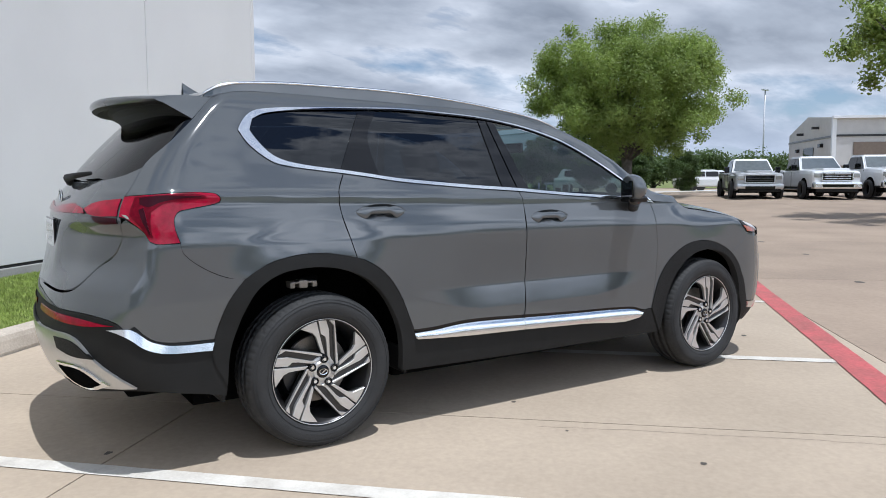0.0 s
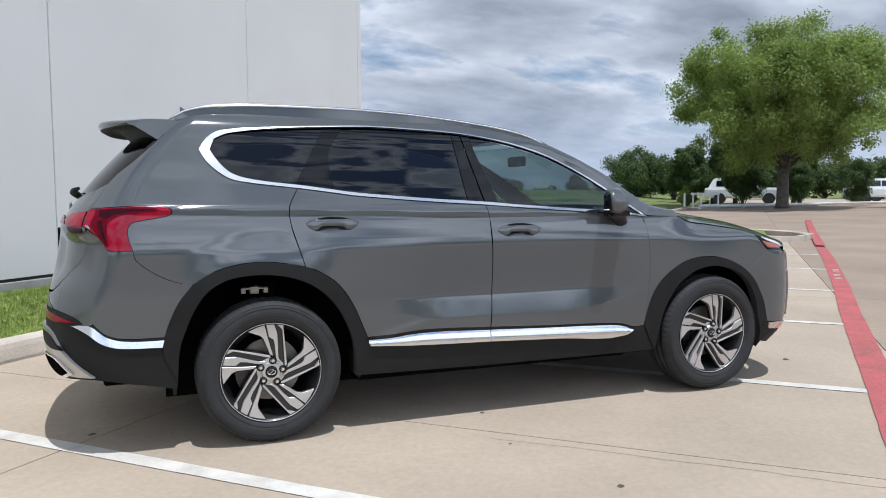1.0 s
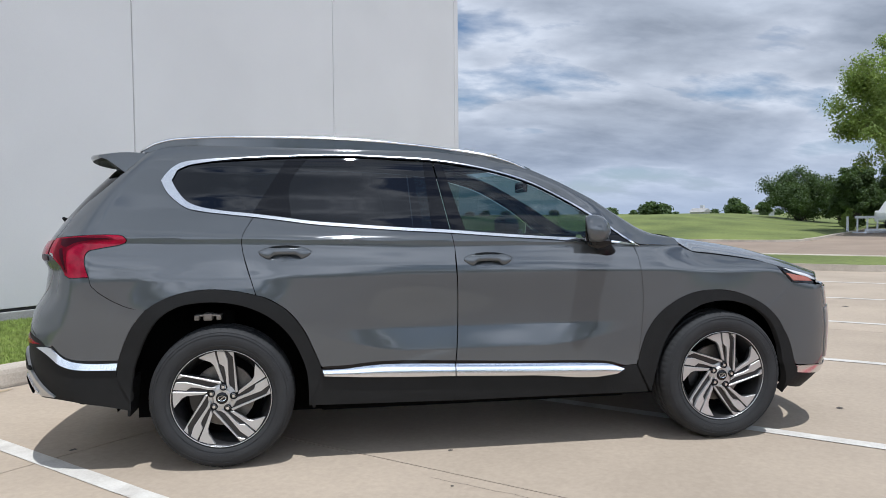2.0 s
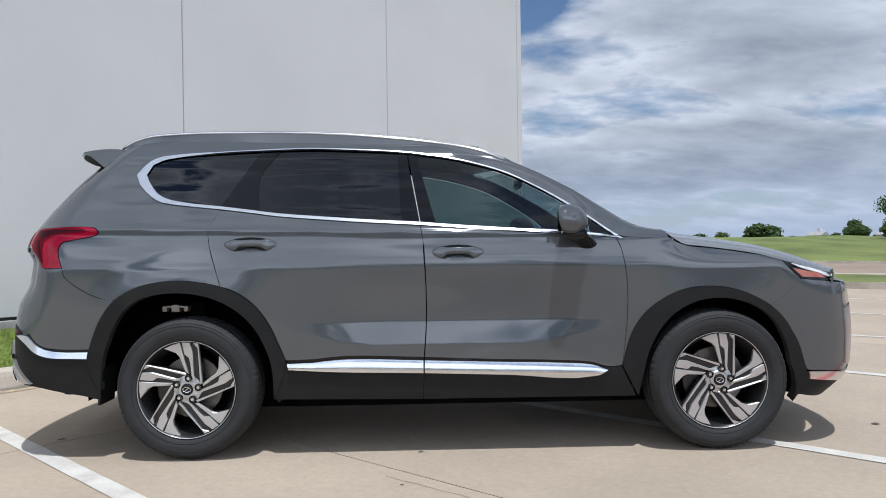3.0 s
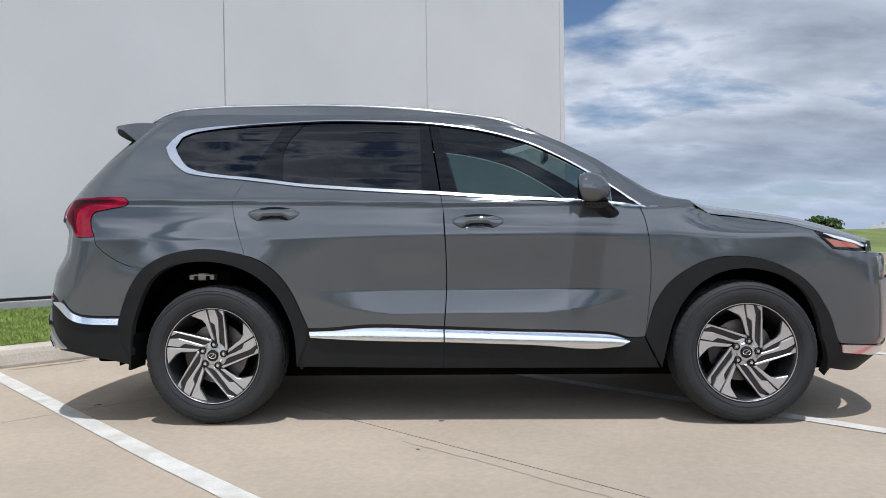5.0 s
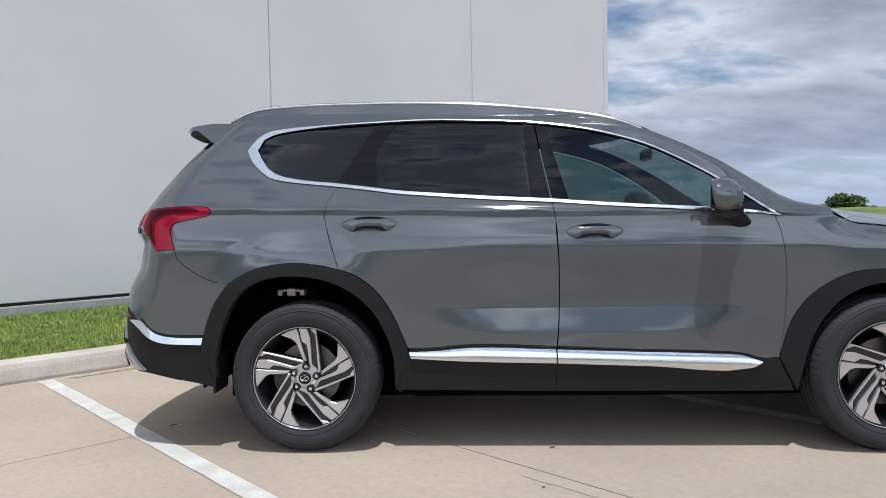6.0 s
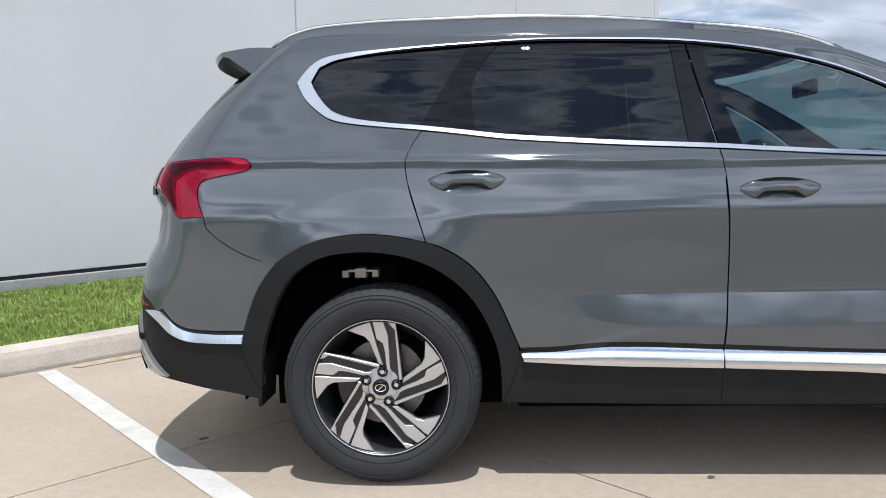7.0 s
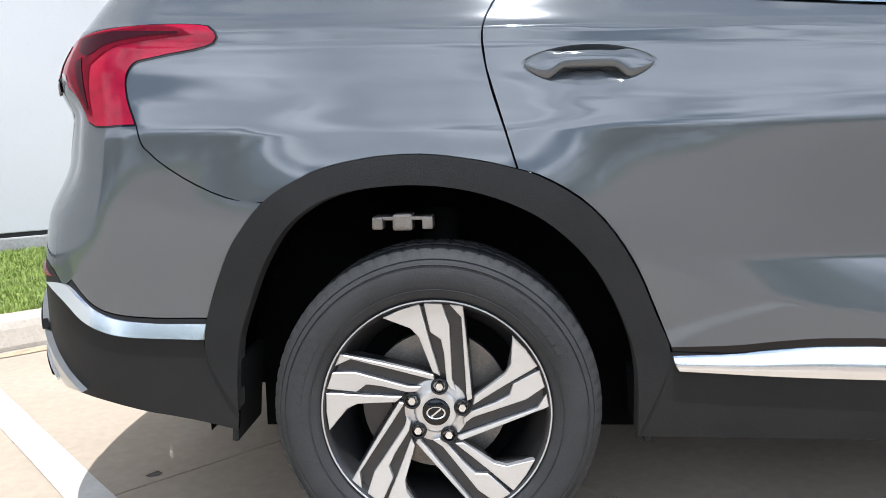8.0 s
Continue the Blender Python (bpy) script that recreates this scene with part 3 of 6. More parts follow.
    panel("sill_chrome", [(1.2235, .494), (1.60, .480), (1.95, .468), (2.10, .456), (2.185, .427), (2.13, .40), (1.66, .412), (1.2235, .428)], CHROME, car, off=.016, lip=.03, ds=.03, dz=.009, left=left, label="satin chrome strip", place=SILL_CROWN)
    # window surrounds, pillars and glass
    panel("window_seal", TOP_OUT + TOP_IN[::-1], GLOSS, car, off=.001, lip=.012, gap=.0, ds=.03, left=left)
    inner = [(x, z + (.006 if x < 1.9 and x > -.1 else .001)) for x, z in TOP_IN]
    panel("window_chrome", TOP_OUT + inner[::-1], CHROME, car, off=.003, lip=.003, gap=.0, ds=.03, left=left)
    panel("waist_chrome", LOW_OUT + LOW_IN[::-1], CHROME, car, off=.005, lip=.012, gap=.0, ds=.03, left=left)
    panel("quarter_window", [(-.257, 1.489), (-.236, 1.450), (-.172, 1.376), (-.115, 1.350), (-.07, 1.339), (.03, 1.323), (.158, 1.309), (.338, 1.613), (.10, 1.600), (-.12, 1.583), (-.18, 1.570), (-.232, 1.545)], TINT, car, off=-.006, lip=.004, left=left)
    panel("rear_pillar", [(.156, 1.309), (.31, 1.289), (.364, 1.282), (.354, 1.476), (.445, 1.616), (.335, 1.612)], GLOSS, car, off=-.002, left=left)
    panel("rear_door_window", [(.357, 1.283), (.46, 1.268), (.65, 1.251), (.92, 1.230), (1.118, 1.217), (1.095, 1.597), (.86, 1.611), (.60, 1.620), (.438, 1.616), (.347, 1.478)], TINT, car, off=-.006, lip=.004, left=left)
    panel("middle_pillar", [(1.110, 1.218), (1.207, 1.212), (1.14, 1.593), (1.087, 1.597)], GLOSS, car, off=-.001, left=left)
    panel("middle_pillar", [(1.213, 1.211), (1.295, 1.204), (1.195, 1.586), (1.146, 1.592)], GLOSS, car, off=-.001, left=left)
    panel("front_door_window", [(1.287, 1.204), (1.37, 1.198), (1.67, 1.175), (1.97, 1.155), (2.10, 1.145), (2.095, 1.224), (1.98, 1.306), (1.83, 1.394), (1.68, 1.469), (1.53, 1.519), (1.37, 1.558), (1.187, 1.586)], WINDOW, car, off=-.006, lip=.004, left=left)
    panel("front_corner_trim", [(2.103, 1.144), (2.235, 1.126), (2.12, 1.207), (2.098, 1.222)], GLOSS, car, off=-.002, left=left)
    # dark flanges behind the seams
    for line in (SEAM_C, SEAM_B, SEAM_A):
        panel("seam_flange", [(x - .03, z) for x, z in line] + [(x + .03, z) for x, z in line][::-1], DARK, car, off=-.010, lip=.002, gap=0, ds=.06, dz=.05, left=left)
    panel("seam_flange", [(x, z + .025) for x, z in SEAM_BUMP] + [(x, z - .025) for x, z in SEAM_BUMP][::-1], DARK, car, off=-.010, lip=.002, gap=0, ds=.03, dz=.03, left=left)
    gate = [(-.96, 1.345), (-1.016, 1.25), (-1.068, 1.19), (-1.053, 1.077), (-1.143, .958), (-1.283, .895), (-1.383, .816), (-1.51, .78), (-1.80, .772), (-1.98, .772)]
    panel("seam_flange", [(x + .035, z - .01) for x, z in gate[:6]] + [(x, z - .03) for x, z in gate[6:]] + [(x - .01, z + .03) for x, z in gate[:5:-1]] + [(x - .035, z + .01) for x, z in gate[5::-1]], DARK, car, off=-.012, lip=.002, gap=0, ds=.04, dz=.03, left=left)
    panel("lamp_seal", LAMP_SIDE + LAMP_LOW, GLOSS, car, off=.0015, lip=.006, gap=-.0025, ds=.03, dz=.02, left=left)
    # tail
    rear = panel("rear_bumper", SEAM_BUMP + [(-.82, 1.008), (-.87, 1.047), (-1.0, 1.102), (-1.05, 1.077), (-1.14, .958), (-1.28, .894), (-1.38, .815), (-1.51, .78), (-1.80, .77), (-1.97, .77), (-1.97, .705), (-1.54, .705), (-1.26, .705), (-1.02, .675), (-.95, .648), (-.89, .662), (-.78, .604), (-.66, .582), (-.50, .578), (-.475, .65), (-.43, .745)], PAINT, ds=.02, dz=.01, **P)
    low_rear = panel("lower_rear_bumper", [(-.50, .578), (-.66, .582), (-.78, .604), (-.89, .662), (-.95, .648), (-1.02, .675), (-1.26, .705), (-1.54, .705), (-1.97, .705), (-1.97, .35), (-1.4, .355), (-1.1, .38), (-.92, .385), (-.76, .375), (-.55, .34), (-.45, .315), (-.445, .36), (-.51, .505)], BLACK, car, ds=.03, left=left)
    panel("bumper_chrome", [(-1.09, .648), (-.97, .655), (-.90, .65), (-.78, .598), (-.65, .572), (-.50, .568), (-.51, .530), (-.71, .541), (-.83, .570), (-.91, .606), (-1.0, .632)], CHROME, low_rear, off=.010, lip=.02, ds=.025, dz=.012, left=left, place=CORNER_CROWN)
    panel("reflector", [(-1.9, .682), (-1.7, .684), (-1.33, .684), (-1.04, .664), (-1.31, .652), (-1.72, .652), (-1.9, .652)], RED, low_rear, off=.006, left=left)
    panel("skid_plate", [(-1.97, .575), (-1.67, .60), (-1.37, .598), (-1.19, .515), (-.90, .402), (-1.09, .40), (-1.59, .40), (-1.97, .40)], SILVER, low_rear, off=.014, lip=.03, ds=.03, left=left)
    panel("bumper_vent", [(-1.60, .584), (-1.38, .584), (-1.19, .523), (-1.38, .52), (-1.56, .535)], BLACK, low_rear, off=.018, left=left)
    panel("exhaust_trim", [(-1.60, .475), (-1.31, .482), (-1.09, .418), (-1.26, .388), (-1.47, .41)], CHROME, low_rear, off=.022, lip=.04, left=left)
    panel("exhaust_opening", [(-1.56, .464), (-1.33, .47), (-1.16, .42), (-1.27, .398), (-1.45, .42)], DARK, low_rear, off=.026, left=left)
    lamp = panel("tail_lamp", LAMP_SIDE + LAMP_LOW, RED, car, off=.004, ds=.02, dz=.015, left=left, label="red L-shaped tail lamp lens")
    panel("lamp_band", [(-.52, 1.199), (-.50, 1.186), (-.60, 1.176), (-.72, 1.160), (-.80, 1.13), (-.80, 1.05), (-.79, 1.02), (-.84, 1.03), (-.90, 1.08), (-.97, 1.12), (-.96, 1.194), (-.70, 1.203)], RED_MID, lamp, off=.0058, lip=.002, ds=.02, left=left)
    panel("lamp_dark_band", [(-.53, 1.196), (-.53, 1.190), (-.62, 1.184), (-.74, 1.170), (-.82, 1.15), (-.90, 1.16), (-.92, 1.19), (-.70, 1.200)], RED_DARK, lamp, off=.0072, lip=.002, ds=.02, left=left)
    panel("lamp_dark_band", [(-.90, 1.14), (-.87, 1.10), (-.82, 1.035), (-.81, 1.04), (-.835, 1.11), (-.86, 1.15)], RED_DARK, lamp, off=.0072, lip=.002, ds=.02, left=left)
    panel("gate_lamp", [(-1.075, 1.186), (-1.36, 1.163), (-1.43, 1.141), (-1.36, 1.118), (-1.07, 1.112)], RED, car, off=.006, ds=.03, left=left)
    panel("light_bar", [(-1.44, 1.142), (-2.0, 1.131), (-2.0, 1.112), (-1.40, 1.120)], RED, car, off=.007, ds=.03, left=left)
    panel("reversing_lamp", [(-1.075, 1.107), (-1.33, 1.112), (-1.27, 1.086), (-1.07, 1.082)], RED_DARK, car, off=.005, ds=.03, left=left)
    panel("lamp_spot", [(-1.035, 1.122), (-.985, 1.118), (-.955, 1.098), (-1.0, 1.108)], CLEAR, lamp, off=.0075, lip=.002, ds=.03, left=left)
    panel("tailgate", [(-.98, 1.322), (-1.018, 1.25), (-1.068, 1.192), (-1.056, 1.077), (-1.147, .958), (-1.287, .896), (-1.387, .817), (-1.51, .785), (-1.80, .776), (-2.0, .776), (-2.0, 1.26), (-1.39, 1.268), (-1.14, 1.290)], PAINT, car, ds=.03, gap=.005, left=left)
    panel("rear_window", [(-.975, 1.332), (-1.14, 1.297), (-1.39, 1.275), (-2.0, 1.268), (-2.0, 1.575), (-.66, 1.565), (-.65, 1.54), (-.785, 1.436)], TINT, car, ds=.03, off=-.002, left=left)
    # the windscreen half
    panel("windscreen", [(PILLAR_X(1.575) + .02, 1.575)] + [(PILLAR_X(z) + out + .006, z) for z, out in PILLAR_OUT[:-1]] + [(3.75, 1.152), (3.1, 1.575)], WIND, car, ds=.06, off=-.002, left=left, rounded=False)


for left in (False, True):
    car_side(left)

# ---- roof, hood, spoiler and fittings ----


def grid(name, f, us, vs, mat, parent, label="", thick=0.0, smooth=True):
    bm = bmesh.new()
    rows = [[bm.verts.new(f(u, v)) for v in vs] for u in us]
    for p, q in zip(rows, rows[1:]):
        for k in range(len(vs) - 1):
            bm.faces.new((p[k], p[k + 1], q[k + 1], q[k]))
    bmesh.ops.recalc_face_normals(bm, faces=bm.faces)
    if thick:
        bmesh.ops.solidify(bm, geom=bm.faces[:], thickness=thick)
    return part(name, bm, mat, parent, label, smooth)


def span(a, b, n):
    return [a + (b - a) * i / (n - 1) for i in range(n)]


def roof_point(u, t):
    se = -.56 + u * 2.14
    e = Vector(body(se, ROOF_Z(se)))
    k = 1 - abs(t) ** 2.1
    fade = 1 - .9 * step(.75, 1.0, u)
    return Vector((e.x + k * (-.085 * (1 - step(0, .3, u)) + .20 * step(.3, 1, u)), MID + t * (MID - e.y), e.z + .032 * (1 - abs(t) ** 2.4) * fade))


grid("roof", roof_point, span(0, 1, 40), span(-1, 1, 33), PAINT, car)


HOOD_Z = curve([(2.50, 1.160), (2.53, 1.140), (2.56, 1.110), (2.61, 1.077), (2.72, 1.0645), (2.98, 1.024), (3.10, .990), (3.36, .922), (3.5, .90)])
HOOD_TOP = curve([(2.4, 1.175), (2.62, 1.166), (2.83, 1.136), (2.99, 1.112), (3.15, 1.084), (3.30, 1.040), (3.42, .985), (3.55, .93), (3.7, .88)])


def hood_point(v, t):
    """The hood: v runs from the cowl to the nose and over its lip, t from one wing to the other."""
    u, drop = min(v, 1), max(v - 1, 0) / .08
    xe = 2.505 + u * .875
    ze = HOOD_Z(xe)
    ye = body(xe, min(ze, 1.11))[1] + .004 + .085 * (1 - step(2.50, 2.60, xe))
    x = xe + (.12 + .14 * u) * (1 - abs(t) ** 2.6) + .012 * drop
    crown = max(HOOD_TOP(x), ze)
    return Vector((x, MID + t * (MID - ye), ze + (crown - ze) * (1 - abs(t) ** 2.0) - .055 * drop ** 1.5))


grid("hood", hood_point, span(0, 1, 60) + [1.02, 1.05, 1.08], span(-1, 1, 49), PAINT, car)

# painted windscreen pillar and the cowl corner at its foot
PILLAR_LOW = [(1.10, 1.6145), (1.26, 1.594), (1.42, 1.566), (1.56, 1.530), (1.68, 1.488), (1.83, 1.412), (1.98, 1.325), (2.12, 1.225), (2.22, 1.148), (2.275, 1.123), (2.34, 1.1195), (2.42, 1.1165), (2.47, 1.1135), (2.522, 1.1105)]
PILLAR_TOP = [(1.13, 1.660, .392), (1.32, 1.638, .380), (1.50, 1.610, .358), (1.62, 1.584, .33), (1.73, 1.542, .295), (1.87, 1.474, .250), (2.04, 1.382, .215), (2.19, 1.285, .198), (2.30, 1.217, .192), (2.35, 1.194, .190), (2.39, 1.179, .188), (2.44, 1.168, .184), (2.47, 1.162, .180), (2.497, 1.157, .178)]
for left in (False, True):
    def strip(k, q):
        i = min(int(k), len(PILLAR_LOW) - 2)
        f = k - i
        low = skin(*(a + (b - a) * f for a, b in zip(PILLAR_LOW[i], PILLAR_LOW[i + 1])), -.001)[0]
        x, z, y = [a + (b - a) * f for a, b in zip(PILLAR_TOP[i], PILLAR_TOP[i + 1])]
        top = Vector((x, y, z))
        if q > 1:
            p = top + Vector((.05, .075, -.012)) * (q - 1) + Vector((0, 0, -.02)) * (q - 1) ** 2
        else:
            p = low.lerp(top, q) + Vector((.35, -.75, .6)) * (.016 * step(0, 3, k) * math.sin(math.pi * q ** 1.25))
        return Vector((p.x, 2 * MID - p.y, p.z)) if left else p
    grid("windscreen_pillar", strip, span(0, len(PILLAR_LOW) - 1, 53), (0, .1, .25, .4, .55, .7, .82, .92, 1, 1.2, 1.6, 2.0), PAINT, car)

# wiper tray between hood and windscreen
boxed("cowl", (2.36, .20, 1.02), (2.58, 2 * MID - .20, 1.06), BLACK, car, bevel=.01)

RAIL = [(-.44, 1.655), (-.36, 1.70), (-.24, 1.726), (.05, 1.738), (.4, 1.737), (.72, 1.726), (1.05, 1.700), (1.31, 1.668), (1.5, 1.630), (1.62, 1.590), (1.69, 1.555)]
for left in (False, True):
    bm = bmesh.new()
    rows = []
    cz = curve(RAIL)
    for x in span(-.44, 1.69, 60):
        e = min(step(-.46, -.30, x), 1 - step(1.52, 1.70, x))
        y, z = .395 - .08 * step(1.2, 1.7, x), cz(x)
        ring = [(-.010, -.011), (-.012, -.003), (-.007, .003), (.007, .004), (.012, -.003), (.010, -.011)]
        rows.append([bm.verts.new((x, (2 * MID - y - a) if left else y + a, z + b)) for a, b in ring])
    for p, q in zip(rows, rows[1:]):
        for k in range(6):
            bm.faces.new((p[k], p[(k + 1) % 6], q[(k + 1) % 6], q[k]))
    bm.faces.new(rows[0])
    bm.faces.new(rows[-1][::-1])
    bmesh.ops.recalc_face_normals(bm, faces=bm.faces)
    rail = part("roof_rail", bm, CHROME, car, "satin aluminium roof rail", smooth=True)
    bm = bmesh.new()
    rows = []
    for x in span(-.42, 1.66, 50):
        e = min(step(-.46, -.30, x), 1 - step(1.52, 1.70, x))
        y, z = .395 - .08 * step(1.2, 1.7, x), cz(x)
        rows.append([bm.verts.new((x, (2 * MID - y - a) if left else y + a, z + b)) for a, b in ((-.008, -.009), (-.009, -.015 - .050 * e), (.009, -.015 - .050 * e), (.008, -.009))])
    for p, q in zip(rows, rows[1:]):
        for k in range(4):
            bm.faces.new((p[k], p[(k + 1) % 4], q[(k + 1) % 4], q[k]))
    bmesh.ops.recalc_face_normals(bm, faces=bm.faces)
    part("rail_base", bm, PAINT, rail, "grey painted base under the rail")


def spoiler_row(t):
    """One slice of the spoiler: over the top from the roof, round the trailing edge and back under to the glass."""
    k = abs(t)
    start = roof_point(0, t)
    y = MID + t * (MID - .365)
    tip = Vector((-.800 + .165 * k ** 2.2, y, 1.655 - .022 * t * t))
    fall = 1 - .55 * k ** 3
    corner = Vector(body(-.64, 1.535))
    end = Vector((-.635 + (corner.x + .635) * k ** 2.5, MID + t * (MID - corner.y), 1.548 - .012 * k ** 2.5))
    row = [start.lerp(tip, q) + Vector((0, 0, .010 * math.sin(math.pi * q))) for q in (0, .2, .4, .6, .8, .93)]
    row += [tip + Vector((dx, 0, dz * fall)) for dx, dz in ((0, 0), (-.008, -.010), (-.009, -.022), (.002, -.038), (.026, -.052))]
    lip_ = row[-1]
    mid = lip_.lerp(end, .35) + Vector((.015 * (1 - k ** 6), 0, .075 * fall * (1 - k ** 6)))
    for q in (.12, .25, .4, .6, .8, 1.0):
        row.append((1 - q) ** 2 * lip_ + 2 * q * (1 - q) * mid + q * q * end)
    return row


rows = [spoiler_row(t) for t in span(-1, 1, 41)]
bm = bmesh.new()
vs = [[bm.verts.new(p) for p in r[:10]] for r in rows]
for p, q in zip(vs, vs[1:]):
    for k in range(9):
        bm.faces.new((p[k], p[k + 1], q[k + 1], q[k]))
for r, src in ((vs[0], rows[0]), (vs[-1], rows[-1])):
    bm.faces.new(r + [bm.verts.new(p) for p in src[10:]])
bmesh.ops.recalc_face_normals(bm, faces=bm.faces)
sp = part("spoiler", bm, PAINT, car, "roof spoiler over the rear window", smooth=True)
sp.data.set_sharp_from_angle(angle=radians(50))
bm = bmesh.new()
vs = [[bm.verts.new(p) for p in r[9:]] for r in rows]
for p, q in zip(vs, vs[1:]):
    for k in range(7):
        bm.faces.new((p[k], p[k + 1], q[k + 1], q[k]))
bmesh.ops.recalc_face_normals(bm, faces=bm.faces)
part("spoiler_underside", bm, BLACK, sp)
boxed("brake_light", (-.800, MID - .12, 1.622), (-.775, MID + .12, 1.630), RED, sp, bevel=.003)


def fin_point(u, a):
    h = .066 * (1 - u) ** 1.4
    w = .022 * (1 - .2 * u) * (1 - (u - .35) ** 2 * .9)
    return Vector((-.37 + .14 * u, MID + w * math.cos(a) * (1 - .75 * math.sin(a) ** 2), 1.70 + (h + .01) * math.sin(a) - .02 * u * 0))


grid("roof_aerial", fin_point, span(0, 1, 12), span(0, math.pi, 13), PAINT, car)

# wiper, badges and plate on the tailgate
bm = bmesh.new()
tube(bm, [(-.925, MID, 1.255), (-.945, MID - .08, 1.275), (-.93, MID - .25, 1.285), (-.89, MID - .42, 1.295)], [.02, .02, .014, .009])
part("rear_wiper", bm, BLACK, car, smooth=True)
bm = bmesh.new()
revolve(bm, [(.042, -.003), (.046, -.006), (.050, 0), (.042, .003)], 28, m=Matrix.Translation((-.972, MID, 1.185)) @ Matrix.Rotation(math.pi / 2, 4, "Z") @ Matrix.Diagonal((1.3, 1, .75, 1)), close=True)
box(bm, (-.990, MID - .045, 1.181), (-.982, MID + .045, 1.189), .002, m=Matrix.Translation((-.972, MID, 1.185)) @ Matrix.Rotation(radians(35), 4, "X") @ Matrix.Translation((.985, -MID, -1.185)))
part("badge", bm, CHROME, car, smooth=True)
boxed("plate", (-1.024, MID - .16, .945), (-1.016, MID + .16, 1.085), GLOSS, car, bevel=.004)
boxed("plate_face", (-1.027, MID - .150, .953), (-1.0235, MID + .150, 1.077), WHITE, car)
for z, w in ((1.05, .10), (1.02, .12), (.985, .08)):
    boxed("plate_bar", (-1.0285, MID - w, z - .006), (-1.0265, MID + w, z + .006), SILVER, car)

# door mirrors
for left in (False, True):
    def flip(p):
        return (p[0], 2 * MID - p[1], p[2]) if left else p
    bm = bmesh.new()
    bmesh.ops.create_uvsphere(bm, u_segments=28, v_segments=18, radius=1)
    for v in bm.verts:
        c = v.co
        c = Vector([math.copysign(abs(a) ** .93, a) for a in c])
        x, y, z = c.x * .086, c.y * .095, c.z * .078
        if x < -.045:
            x = -.045 + (x + .045) * .25
        x -= .012 + z * .15
        z += .012 * (1 - (y / .12) ** 2)
        v.co = flip((1.985 + x + .36 * (y + .02), -.022 + y, 1.200 + z))
    if left:
        bmesh.ops.reverse_faces(bm, faces=bm.faces)
    mirror = part("door_mirror", bm, PAINT, car, "painted mirror housing on a black arm", smooth=True)
    bm = bmesh.new()
    box(bm, (-.006, -.066, -.05), (.006, .066, .05), .004)
    for v in bm.verts:
        v.co = flip((1.921 + v.co.x + .36 * (v.co.y + .02), -.022 + v.co.y, 1.203 + v.co.z))
    part("mirror_glass", bm, GLOSS, mirror)
    bm = bmesh.new()
    box(bm, (-.05, -.045, -.02), (.065, .07, .015), .012)
    for v in bm.verts:
        v.co = flip((1.99 + v.co.x, -.025 + v.co.y, 1.145 + v.co.z))
    part("mirror_base", bm, GLOSS, mirror)
    bm = bmesh.new()
    rows = []
    for u in span(0, 1, 8):
        x, y, z = 1.99 + .12 * u, -.03 + .13 * u, 1.138 - .070 * u ** 1.3
        rows.append([bm.verts.new(flip((x + .060 * math.cos(a) * (1 - .25 * u), y, z + .028 * math.sin(a)))) for a in span(0, 2 * math.pi * 11 / 12, 12)])
    for p, q in zip(rows, rows[1:]):
        for k in range(12):
            bm.faces.new((p[k], p[(k + 1) % 12], q[(k + 1) % 12], q[k]))
    bm.faces.new(rows[0])
    bm.faces.new(rows[-1][::-1])
    bmesh.ops.recalc_face_normals(bm, faces=bm.faces)
    part("mirror_arm", bm, GLOSS, mirror, smooth=True)

# ---- wheels ----
SPOKE = [(-88, 172), (-21, 194), (50, 188), (57, 120), (64, 20), (40, 15), (0, 55), (-4, 74), (-26, 138)]
BAR_A = [(-89, 170), (-59, 184), (-25, 194), (-21, 180), (-12, 141), (-6, 117), (8, 65), (-5, 73), (-27, 135), (-41, 151)]
BAR_B = [(-17, 195), (14, 194), (26, 156), (29, 58), (36, 38), (25, 42), (19, 56), (16, 105), (11, 131), (-7, 144)]
BAR_D = [(27, 193), (50, 190), (56, 120), (63, 24), (54, 20), (50, 110), (47, 170)]
PX = .25 / 200


def prism(bm, pts, y0, y1, turn, bevel=.0):
    """Extrudes an outline of the wheel's face from depth y1 out to y0."""
    c, s = math.cos(turn), math.sin(turn)
    loop = []
    for x, z in pts:
        x, z = x * PX, z * PX
        r = math.hypot(x, z)
        k = min(1, .2455 / r) if r else 1
        x, z = x * k, z * k
        loop.append((x * c - z * s, x * s + z * c))
    mx, mz = sum(p[0] for p in loop) / len(loop), sum(p[1] for p in loop) / len(loop)
    grow = 1 + bevel
    front = [bm.verts.new((x, y0 + .016 * max(0, 1 - math.hypot(x, z) / .25) * .6, z)) for x, z in loop]
    back = [bm.verts.new((mx + (x - mx) * grow, y1, mz + (z - mz) * grow)) for x, z in loop]
    n = len(loop)
    bm.faces.new(front)
    bm.faces.new(back[::-1])
    for k in range(n):
        bm.faces.new((front[k], back[k], back[(k + 1) % n], front[(k + 1) % n]))


